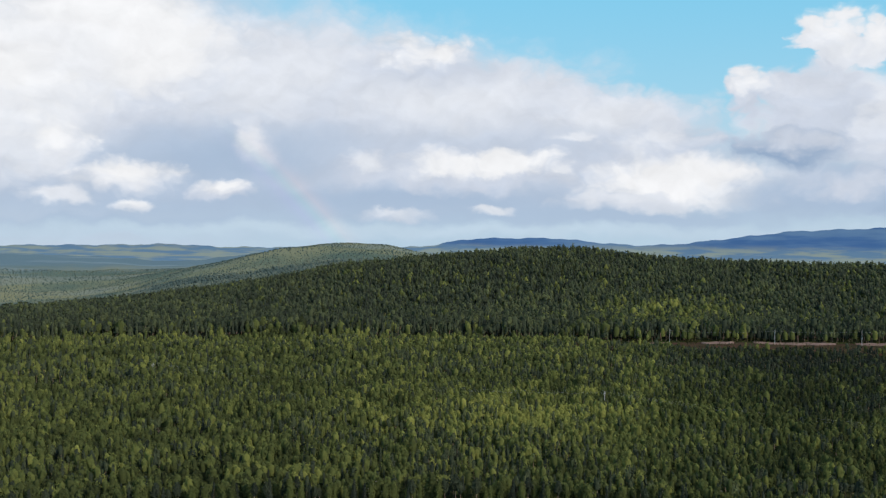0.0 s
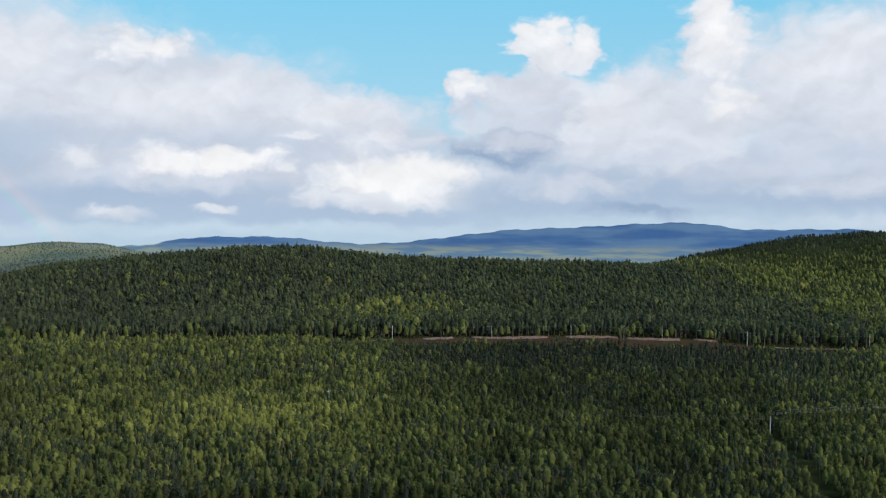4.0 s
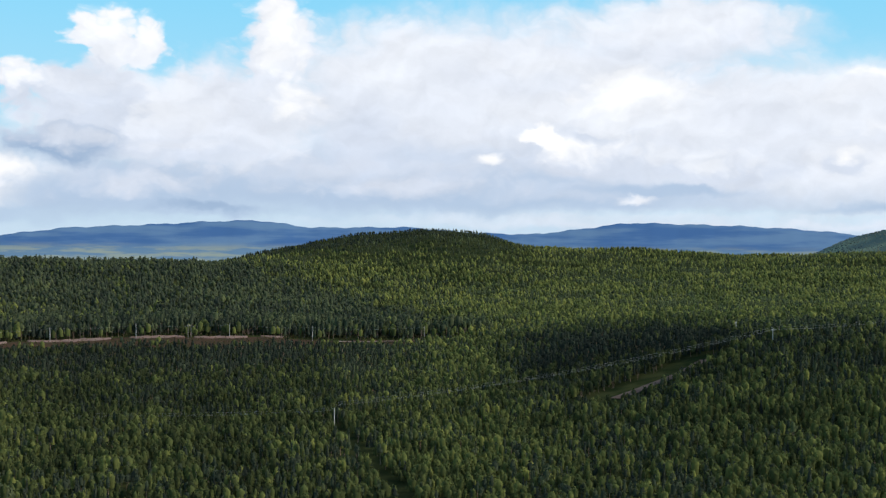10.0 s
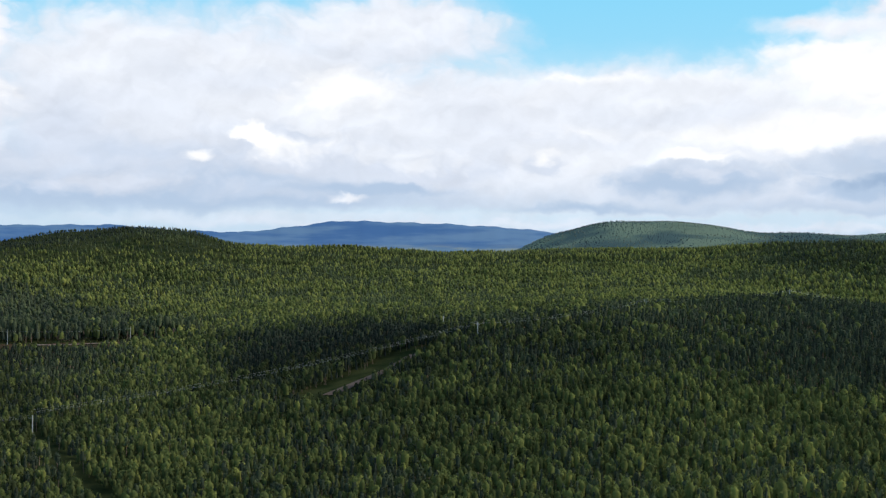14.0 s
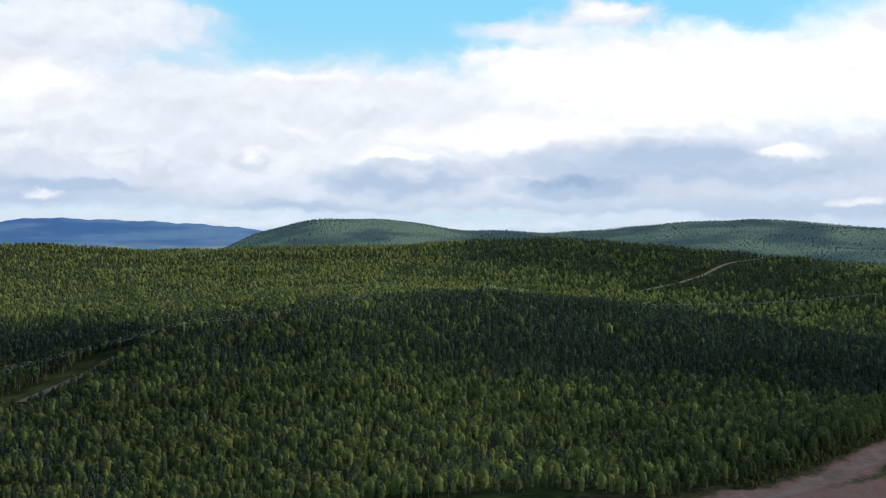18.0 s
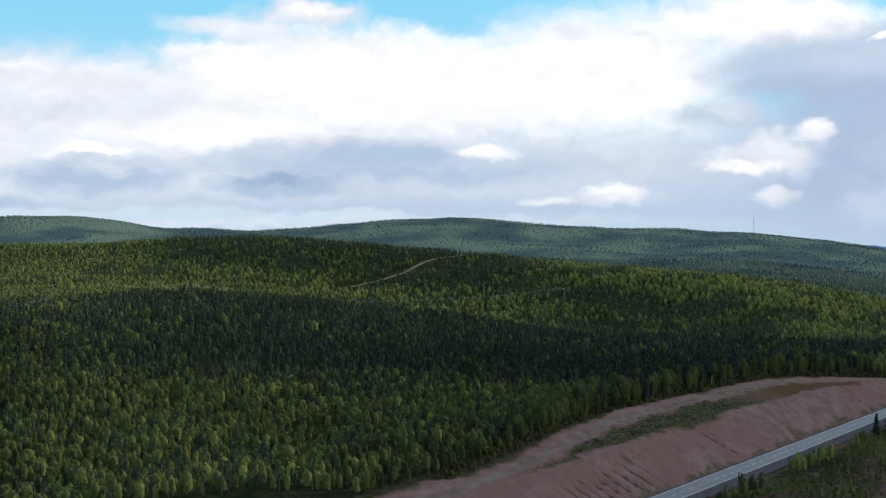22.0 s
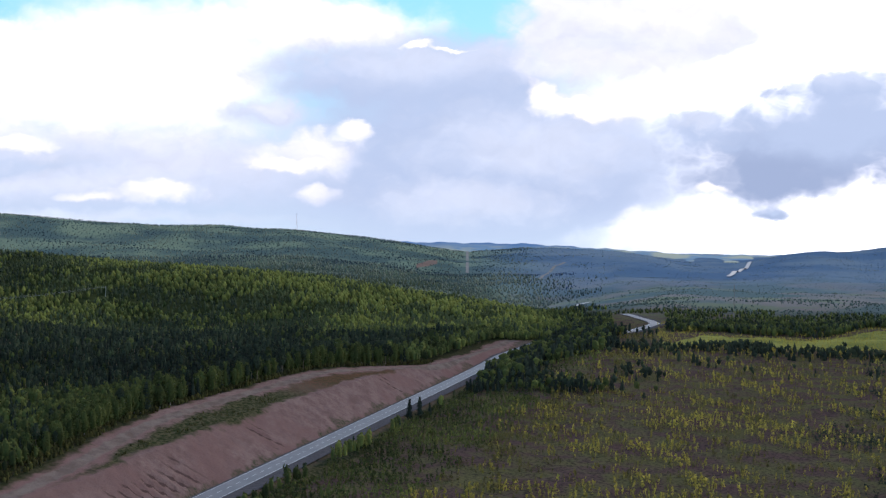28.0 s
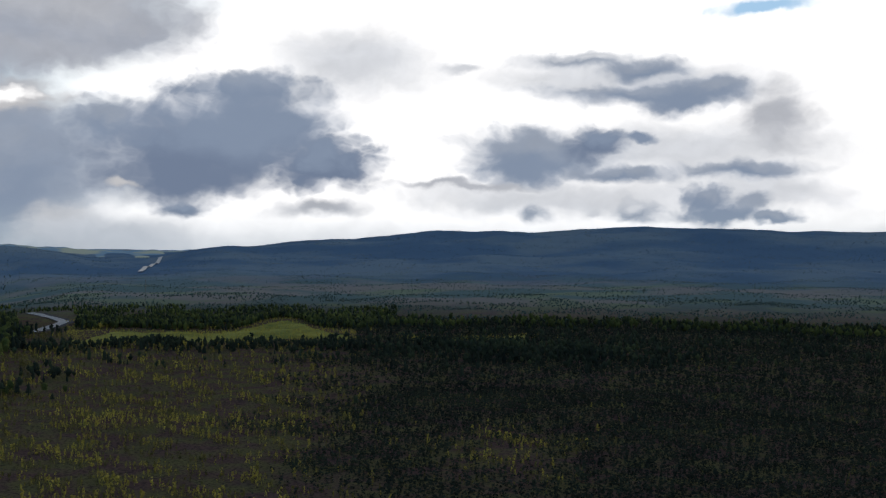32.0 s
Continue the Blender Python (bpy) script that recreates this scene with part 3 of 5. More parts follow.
EL_MOUNT = curve([(-30, -3.6), (-18, -3.2), (-16, -2.9), (-14.5, -2.45), (-12.5, -1.85), (-10.6, -1.42), (-7.9, -0.78), (-5.1, -0.51), (-2.6, -0.55), (-0.7, -1.0), (3, -1.5), (20, -1.6), (40, -1.5), (52, -1.0),
                  (54, 0.05), (56.7, 0.68), (60.3, 0.74), (62, 0.62), (64.4, 0.19), (68.6, 0.1), (74, 0.54), (78, 0.9), (82.6, 0.53), (87.6, 0.36), (90.3, 0.22), (92.7, 0.27),
                  (97.5, -0.37), (101, -0.9), (104, -0.59), (106.6, -0.71), (109.9, -0.85), (111.2, -1.27), (114.2, -1.37), (115.8, -0.9), (117.8, -0.63), (120, -0.6), (123, -0.27),
                  (127.6, 0.1), (134, 0.2), (138, 0.39), (141, 0.41), (145, 0.25), (160, 0.3)], 0.4)
R_MOUNT = curve([(-30, 2700), (0, 2700), (52, 3000), (80, 3000), (100, 3000), (114, 2800), (125, 3300), (160, 3500)], 2)
R_END = 4900.0


def knots_at(az):
    """Ranges and heights of the land's folds along the given bearings."""
    rb, rd, rf = R_RISE(az), R_CREST(az), R_MOUNT(az)
    zb = Z_RISE(az)
    rc = rb + (rd - rb) * 0.38
    zc = Z_DIP(az)
    zd = EYE + rd * np.tan(np.radians(EL_CREST(az))) - 6.0
    flat = np.clip((az - 104) / 8, 0, 1)
    zd = zd * (1 - flat)
    re = rd + (rf - rd) * 0.25
    ze = np.minimum(zd - 30, 0) * (1 - flat)
    zf = EYE + rf * np.tan(np.radians(EL_MOUNT(az))) - 5.0
    rm = rd + (rf - rd) * 0.62
    zm = np.where(flat > 0.5, zf * 0.32, ze + (zf - ze) * 0.42)
    rg = rf + (R_END - rf) * 0.4
    zg = np.maximum(np.minimum(zf - 40, 25), -38)
    zh = np.full_like(az, EYE + R_END * math.tan(radians(-0.95)))
    o = np.ones_like(az)
    r = np.stack([0 * o, 200 * o, 400 * o, rb, rc, rd, re, rm, rf, rg, R_END * o, 1.2 * R_END * o])
    z = np.stack([0 * o, Z_FRONT(az) * 0.4, Z_FRONT(az), zb, zc, zd, ze, zm, zf, zg, zh, zh])
    return r, z


def pchip(r, z, q):
    """Monotone cubic along the first axis of r and z, at ranges q, one for each column."""
    h, d = np.diff(r, axis=0), np.diff(z, axis=0) / np.diff(r, axis=0)
    m = np.zeros_like(z)
    a, b = d[:-1], d[1:]
    with np.errstate(divide="ignore", invalid="ignore"):
        m[1:-1] = np.where(a * b > 0, 2 * a * b / (a + b), 0)
    i = np.clip((r <= q).sum(axis=0) - 1, 0, len(r) - 2)
    c = np.arange(r.shape[1])
    hh, t = h[i, c], np.clip((q - r[i, c]) / h[i, c], 0, 1)
    return (z[i, c] * (1 + 2 * t) * (1 - t) ** 2 + hh * m[i, c] * t * (1 - t) ** 2 + z[i + 1, c] * t * t * (3 - 2 * t) + hh * m[i + 1, c] * t * t * (t - 1))


def wave(x, y, size, seed):
    """Smooth uneven field between about -1 and 1, for soft swells and stands of trees."""
    rng = np.random.RandomState(seed)
    v = np.zeros_like(x)
    for k in range(7):
        a, p, f = rng.uniform(0, 6.283), rng.uniform(0, 6.283), rng.uniform(0.7, 1.9) * 6.283 / size
        v = v + np.sin((x * math.cos(a) + y * math.sin(a)) * f + p + 1.3 * np.sin((x * math.sin(a * 1.7) + y * math.cos(a * 1.3)) * f * 0.6 + p * 2))
    return v / 3.2


ROAD_A, ROAD_B = np.array([387.0, -6.0]), np.array([648.0, -128.0])
ROAD_WAY = (ROAD_B - ROAD_A) / np.linalg.norm(ROAD_B - ROAD_A)
ROAD_SIDE = np.array([-ROAD_WAY[1], ROAD_WAY[0]])
CUT_FROM, CUT_TO = -160.0, 430.0      # stretch of the cutting along the road, from ROAD_A


def corridor(x, y):
    """Along and across the straight stretch of road."""
    px, py = x - ROAD_A[0], y - ROAD_A[1]
    return px * ROAD_WAY[0] + py * ROAD_WAY[1], px * ROAD_SIDE[0] + py * ROAD_SIDE[1]


def ease(v, a, b):
    t = np.clip((v - a) / (b - a), 0, 1)
    return t * t * (3 - 2 * t)


def wood_edge(s):
    """How far from the road the trees begin."""
    return 54.0 - 16 * ease(-s, -30, 110) - 29 * ease(s, 150, 290)


def cutting(s, d):
    """Height of the road's cutting: ditch, bare bank, terrace."""
    h = 11.0 * (1 - 0.72 * ease(s, 160, 340)) + 0.6 * np.sin(s * 0.021 + 1)
    top = 25.0 + 1.8 * np.sin(s * 0.03) - 11 * ease(s, 160, 320)
    bank = h * np.clip((d - 7.5) / (top - 7.5), 0, 1)
    terrace = 3.0 * ease(d, top, 52)
    ditch = -0.7 * np.exp(-((d - 6.6) / 1.3) ** 2)
    fall = -1.6 * ease(-d, 7.0, 13.0)
    return bank + terrace + ditch + fall


def ground(x, y, lower=0.0):
    x, y = np.asarray(x, float), np.asarray(y, float)
    az, r = np.degrees(np.arctan2(x, y)), np.hypot(x, y)
    kr, kz = knots_at(az.ravel())
    z = pchip(kr, kz, np.minimum(r.ravel(), 5200)).reshape(r.shape)
    z = z + wave(x, y, 130, 3) * 1.0 * ease(r, 250, 500) + wave(x, y, 420, 5) * 4.0 * ease(r, 900, 2200)
    z = z + 2.5 * np.exp(-((az - 120.4) / 1.8) ** 2 - ((r - 1030) / 60) ** 2) * (r < 1400)
    z = z + 5.0 * np.exp(-((az - 21) / 6.5) ** 2 - ((r - 875) / 75) ** 2) * (r < 1400)
    s, d = corridor(x, y)
    within = ease(s, CUT_FROM - 80, CUT_FROM) * (1 - ease(s, CUT_TO, CUT_TO + 60)) * ease(d, -60, -14) * (1 - ease(d, 54, 120))
    return z * (1 - within) + (cutting(s, d) - lower * ease(d, -19, -15) * (1 - ease(d, 48, 56))) * within


def sheet(name, co, quads, mats, slots=None, smooth=True):
    me = bpy.data.meshes.new(name)
    me.from_pydata(np.asarray(co).tolist(), [], quads if isinstance(quads, list) else quads.tolist())
    for m in mats:
        me.materials.append(m)
    if slots is not None:
        me.polygons.foreach_set("material_index", slots.astype(np.int32))
    me.polygons.foreach_set("use_smooth", np.full(len(me.polygons), smooth))
    me.update()
    return new(name, me)


def grid_quads(n, m, wrap=False):
    i, j = np.meshgrid(np.arange(n - 1), np.arange(m if wrap else m - 1), indexing="ij")
    k = (j + 1) % m
    return np.stack([i * m + j, i * m + k, (i + 1) * m + k, (i + 1) * m + j], -1).reshape(-1, 4)


bearings = np.concatenate([np.arange(-26, 154, 0.4), np.arange(154, 334, 3.0)])
rings = np.concatenate([[20, 60, 120, 180], np.geomspace(230, R_END, 170)])
rr, aa = np.meshgrid(rings, np.radians(bearings), indexing="ij")
gx, gy = rr * np.sin(aa), rr * np.cos(aa)
gz = ground(gx, gy, 2.0)
quads = grid_quads(len(rings), len(bearings), True)[:, ::-1]
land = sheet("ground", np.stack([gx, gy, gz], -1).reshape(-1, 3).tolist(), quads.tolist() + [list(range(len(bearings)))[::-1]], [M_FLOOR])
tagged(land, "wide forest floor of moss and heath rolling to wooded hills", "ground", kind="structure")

# farthest hills
EL_BLUE = curve([(-30, -0.8), (-16, -0.72), (-13, -0.66), (-11, -0.8), (-3, -0.8), (-0.8, -0.72), (0.5, -0.45), (1.6, -0.3), (5.5, -0.26), (8, -0.5), (9.5, -0.6), (11.4, -0.52), (14, -0.2), (16.7, 0.15), (20.9, 0.34), (23, 0.48), (25.6, 0.58), (27, 0.4),
                 (28.1, 0.23), (33, 0.3), (36, 0.05), (39, -0.03), (41, 0.2), (43.8, 0.59), (49, 0.46), (52, 0.3), (54, 0.11), (58, -0.3), (70, -0.5), (98, -0.45), (104, -0.5), (112, -0.95), (160, -0.95)], 0.35)
ba = np.arange(-60, 170, 0.2)
br = np.array([3900, 4100, 4300, 4450, 4550, 4620, 4700, 4850])
share = np.array([-0.35, 0.0, 0.3, 0.62, 0.86, 0.97, 1.0, 0.6])[:, None]
foot = EYE + 4100 * math.tan(radians(-1.5))
crest = EYE + 4700 * np.tan(np.radians(EL_BLUE(ba) + 0.025 * np.sin(ba * 3.1) + 0.015 * np.sin(ba * 7.7 + 1)))[None]
bz = foot + (crest - foot) * share
b_r, b_a = np.meshgrid(br, np.radians(ba), indexing="ij")
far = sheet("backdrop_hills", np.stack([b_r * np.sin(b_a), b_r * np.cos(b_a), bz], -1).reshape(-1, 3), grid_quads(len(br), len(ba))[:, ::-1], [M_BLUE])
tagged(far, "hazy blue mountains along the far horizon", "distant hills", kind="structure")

# ---------------------------------------------------------------- road and cutting
def ribbon(path, offsets, lift, name, mat, drop=ground):
    """A strip along a path, from one offset to another, laid on the land."""
    p = np.array(path)
    way = np.gradient(p, axis=0)
    way /= np.linalg.norm(way, axis=1)[:, None]
    side = np.stack([-way[:, 1], way[:, 0]], -1)
    co = []
    for o in offsets:
        q = p + side * o
        co.append(np.stack([q[:, 0], q[:, 1], drop(q[:, 0], q[:, 1]) + lift], -1))
    co = np.stack(co, 1)
    return sheet(name, co.reshape(-1, 3), grid_quads(len(p), len(offsets))[:, ::-1], [mat])


def smooth_path(points, step=6.0):
    """A curve through the points, as evenly spaced spots."""
    p = np.array([points[0]] + list(points) + [points[-1]])
    out = []
    for i in range(1, len(p) - 2):
        a, b, c, e = p[i - 1], p[i], p[i + 1], p[i + 2]
        n = max(2, int(np.linalg.norm(c - b) / step))
        for t in np.arange(n) / n:
            out.append(0.5 * (2 * b + (c - a) * t + (2 * a - 5 * b + 4 * c - e) * t * t + (3 * b - a - 3 * c + e) * t ** 3))
    out.append(p[-2])
    return np.array(out)


def under(child, thing, label=""):
    child.parent = thing
    return tagged(child, label)


def polar(az, r):
    return (r * math.sin(radians(az)), r * math.cos(radians(az)))


# cutting: bank with gullies, terrace with a track and a strip of grass
s_ax = np.arange(CUT_FROM - 60, CUT_TO + 50, 1.5)
d_ax = np.concatenate([np.arange(-20, 7, 1.5), np.arange(7, 27, 0.8), np.arange(27, 60, 1.5)])
ss, dd = np.meshgrid(s_ax, d_ax, indexing="ij")
cx = ROAD_A[0] + ss * ROAD_WAY[0] + dd * ROAD_SIDE[0]
cy = ROAD_A[1] + ss * ROAD_WAY[1] + dd * ROAD_SIDE[1]
cz = ground(cx, cy) + 0.1 + 0.2 * wave(cx, cy, 7, 31) * ease(dd, 8, 12)
on_bank = ease(dd, 8, 11) * (1 - ease(dd, 19, 24))
gully = np.maximum(0, np.sin(ss * 1.15 + dd * 0.55 + 2 * np.sin(ss * 0.11)) - 0.35) * (1.6 * np.exp(-((ss + 42) / 16) ** 2) * (1 - ease(dd, 15, 20)) + 0.9 * np.exp(-((ss - 40) / 5) ** 2) + 0.7 * np.exp(-((ss - 190) / 5) ** 2))
cz = cz - 1.2 * gully * on_bank
cz = np.where((dd > wood_edge(ss) + 4) | (dd < -15), cz - 0.8, cz)
bank = sheet("cut_bank", np.stack([cx, cy, cz], -1).reshape(-1, 3), grid_quads(*ss.shape), [M_CUT])
tagged(bank, "bare reddish earth bank of a road cutting", "embankment", kind="structure")


def along(s, d):
    return np.stack([ROAD_A[0] + s * ROAD_WAY[0] + d * ROAD_SIDE[0], ROAD_A[1] + s * ROAD_WAY[1] + d * ROAD_SIDE[1]], -1)


# highway: asphalt with painted lines and gravel shoulders
HIGHWAY = [tuple(along(np.array([v]), np.array([0.0]))[0]) for v in (-170, 0, 150, 290)] + [polar(103.4, 790), polar(106.3, 880), polar(108.4, 945), polar(109.5, 990), polar(110.15, 1030), polar(110.0, 1080), polar(109.3, 1130), polar(108.7, 1180)]
way = smooth_path(HIGHWAY)


def deck(x, y):
    return np.maximum(ground(x, y), -0.2) + 0.25


road = ribbon(way, (-4.2, 0.0, 4.2), 0.22, "road", M_TAR, deck)
tagged(road, "grey two-lane asphalt highway with white painted lines", "road", kind="structure")
shoulder = ribbon(way, (-9.5, -7.0, -4.2, 4.2, 5.6), 0.14, "road_shoulder", M_GRAVEL, deck)
tagged(shoulder, "dark gravel shoulders beside the asphalt", "shoulder", kind="structure")
for o in (-3.75, 3.75):
    under(ribbon(way, (o - 0.09, o + 0.09), 0.226, "edge_line", M_PAINT, deck), road)
for i in range(0, 96):
    dash = way[i:i + 2]
    q = np.array([dash[0], dash[0] + (dash[1] - dash[0]) * 0.5])
    under(ribbon(q, (-0.09, 0.09), 0.226, "centre_dash", M_PAINT, deck), road)

# ---------------------------------------------------------------- woods
def picked(x, y, s, d, r, az):
    """Spots kept free for the single trees that stand nearest: along the cutting and in the front row."""
    edge = (d > wood_edge(s)) & (d < wood_edge(s) + 9) & (s > -60) & (s < 260)
    row = ((r < 343) & (az > -22) & (az < 14)) & (d > 60)
    return edge | row


def lathe(rng, profile, sides, rough, tip=None):
    """A lumpy closed crown hull through (height, radius) rings."""
    co, tri = [], []
    turn = rng.uniform(0, 6.28)
    for t, r in profile:
        a = turn + np.arange(sides) * 6.2832 / sides + rng.uniform(-0.3, 0.3, sides)
        q = r * (1 + rng.uniform(-rough, rough, sides))
        co.append(np.stack([q * np.cos(a), q * np.sin(a), t + rng.uniform(-0.03, 0.03, sides)], -1))
    co = np.concatenate(co)
    n = len(profile)
    top = np.array([[rng.uniform(-0.02, 0.02), rng.uniform(-0.02, 0.02), (profile[-1][0] + 0.06) if tip is None else tip]])
    for i in range(n - 1):
        for j in range(sides):
            k = (j + 1) % sides
            tri += [(i * sides + j, i * sides + k, (i + 1) * sides + k), (i * sides + j, (i + 1) * sides + k, (i + 1) * sides + j)]
    tri += [((n - 1) * sides + j, (n - 1) * sides + (j + 1) % sides, n * sides) for j in range(sides)]
    return np.concatenate([co, top]), np.array(tri)


def clumps(rng, shape, number, size, up=0.5):
    """Loose three-cornered leaf clumps on and in the crown."""
    t = rng.uniform(shape[0][0], shape[-1][0] + 0.05, number)
    r = np.interp(t, [p[0] for p in shape], [p[1] for p in shape]) * rng.uniform(0.65, 1.15, number)
    a = rng.uniform(0, 6.2832, number)
    c = np.stack([r * np.cos(a), r * np.sin(a), t], -1)
    out = np.stack([np.cos(a), np.sin(a), rng.uniform(-0.2, 1.0, number) * up * 2], -1) + rng.normal(0, 0.35, (number, 3))
    out /= np.linalg.norm(out, axis=1)[:, None]
    side = np.cross(out, rng.normal(0, 1, (number, 3)))
    side /= np.linalg.norm(side, axis=1)[:, None]
    lift = np.cross(side, out)
    s = size * rng.uniform(0.7, 1.3, (number, 1))
    co = np.stack([c + side * s, c - side * s * 0.6 + lift * s * 0.8, c - side * s * 0.5 - lift * s * 0.8], 1).reshape(-1, 3)
    return co, np.arange(number * 3).reshape(-1, 3)


SHAPES = {
    "birch": [(0.12, 0.12), (0.32, 0.20), (0.55, 0.235), (0.77, 0.20), (0.92, 0.11)],
    "pine": [(0.46, 0.05), (0.57, 0.15), (0.72, 0.17), (0.87, 0.125), (0.95, 0.06)],
    "spruce": [(0.08, 0.15), (0.25, 0.165), (0.5, 0.115), (0.75, 0.06), (0.92, 0.025)],
    "bush": [(0.02, 0.12), (0.25, 0.22), (0.55, 0.24), (0.8, 0.16), (0.92, 0.07)],
}


def stem(r, top, sides=3):
    a = np.arange(sides) * 6.2832 / sides
    low = np.stack([r * np.cos(a), r * np.sin(a), 0 * a - 0.04], -1)
    high = np.stack([r * 0.5 * np.cos(a), r * 0.5 * np.sin(a), 0 * a + top], -1)
    tri = []
    for j in range(sides):
        k = (j + 1) % sides
        tri += [(j, k, sides + k), (j, sides + k, sides + j)]
    return np.concatenate([low, high]), np.array(tri)


def variants(kind, level, count=7, seed=1):
    """Tree shapes of unit height: (points, triangles, which triangles are stem). Level 0 is the finest."""
    made = []
    shape = SHAPES[kind]
    for i in range(count):
        rng = np.random.RandomState(seed * 97 + i * 13 + level)
        if level == 0:
            inner = [(t, r * 0.78) for t, r in shape]
            parts = [lathe(rng, inner[1::2], 4, 0.42, 0.94), clumps(rng, shape[1:], 17, 0.074)]
        elif level == 4:
            parts = [clumps(rng, shape, 8, 0.19)]
        elif level == 1:
            parts = [lathe(rng, [(t, r * 0.9) for t, r in shape[1::2]], 4, 0.35, 0.98 if kind == "spruce" else 0.93), clumps(rng, shape[1:], 6, 0.112)]
        elif level == 2:
            parts = [lathe(rng, [shape[0], shape[2]], 4, 0.3, 0.96), clumps(rng, shape, 3, 0.13)]
        else:
            parts = [lathe(rng, [(0.02, shape[2][1] * 0.8), (0.5, shape[2][1])], 3, 0.35, 1.0)]
        leaf = sum(len(p[1]) for p in parts)
        if level < 2 and kind == "pine":
            parts.append(stem(0.019 if kind == "pine" else 0.013, 0.6))
        co, tri, off = [], [], 0
        for c, t in parts:
            co.append(c)
            tri.append(t + off)
            off += len(c)
        co, tri = np.concatenate(co), np.concatenate(tri)
        made.append((co, tri, np.arange(len(tri)) >= leaf))
    return made


def raw_mesh(name, co, tri, slots, mats, tone=None, smooth=False):
    me = bpy.data.meshes.new(name)
    me.vertices.add(len(co))
    me.vertices.foreach_set("co", co.astype(np.float32).ravel())
    me.loops.add(len(tri) * 3)
    me.loops.foreach_set("vertex_index", tri.astype(np.int32).ravel())
    me.polygons.add(len(tri))
    me.polygons.foreach_set("loop_start", np.arange(len(tri), dtype=np.int32) * 3)
    for m in mats:
        me.materials.append(m)
    me.polygons.foreach_set("material_index", slots.astype(np.int32))
    if tone is not None:
        me.attributes.new("tone", "FLOAT", "POINT").data.foreach_set("value", tone.astype(np.float32))
    me.update(calc_edges=True)
    return me


TRIS = [0]


def plant(name, kind, level, x, y, h, wide, tone, mats, label, category, seed):
    """One mass of trees, each on the ground at x, y."""
    if len(x) == 0:
        return None
    rng = np.random.RandomState(seed)
    z = ground(x, y) - 0.02 * h
    which, turn = rng.randint(0, 7, len(x)), rng.uniform(0, 6.2832, len(x))
    lean = rng.normal(0, 0.03, (len(x), 2))
    co, tri, slot, tn, off = [], [], [], [], 0
    for i, (c, t, st) in enumerate(variants(kind, level, 7, seed)):
        k = np.where(which == i)[0]
        if len(k) == 0:
            continue
        ca, sa = np.cos(turn[k])[:, None], np.sin(turn[k])[:, None]
        hh, ww = h[k][:, None], (h * wide)[k][:, None]
        px = (c[:, 0] * ca - c[:, 1] * sa) * ww + x[k][:, None] + lean[k, :1] * c[:, 2] * hh
        py = (c[:, 0] * sa + c[:, 1] * ca) * ww + y[k][:, None] + lean[k, 1:] * c[:, 2] * hh
        pz = c[:, 2] * hh + z[k][:, None]
        co.append(np.stack([px, py, pz], -1).reshape(-1, 3))
        tri.append((t[None] + (np.arange(len(k)) * len(c))[:, None, None] + off).reshape(-1, 3))
        slot.append(np.tile(st, len(k)))
        tn.append(np.repeat(tone[k], len(c)))
        off += len(c) * len(k)
    co, tri = np.concatenate(co), np.concatenate(tri)
    TRIS[0] += len(tri)
    me = raw_mesh(name, co, tri, np.concatenate(slot), mats, np.concatenate(tn))
    return tagged(new(name, me), label, category, kind="stuff")


def scatter(r0, r1, gap, seed):
    """Uneven spots between two ranges, over the arc of land that lies in view."""
    rng = np.random.RandomState(seed)
    n = int(r1 / gap) + 1
    i, j = np.meshgrid(np.arange(-n, n + 1), np.arange(-n, n + 1))
    x = (i + 0.5 * (j % 2) + rng.uniform(-0.45, 0.45, i.shape)) * gap
    y = (j + rng.uniform(-0.45, 0.45, i.shape)) * gap
    x, y = x.ravel(), y.ravel()
    az, r = np.degrees(np.arctan2(x, y)), np.hypot(x, y)
    k = (r >= r0) & (r < r1) & (az > -24) & (az < 152)
    return x[k], y[k]


def seen(x, y, tall):
    """Leaves out hollows behind the crests."""
    az, r = np.degrees(np.arctan2(x, y)), np.hypot(x, y)
    rim = np.full(x.shape, -90.0)
    for f in np.linspace(0.3, 0.985, 36):
        z = ground(x * f, y * f) + 1.0
        rim = np.maximum(rim, np.degrees(np.arctan2(z - EYE, r * f)))
    return np.degrees(np.arctan2(ground(x, y) + tall - EYE, r)) > rim


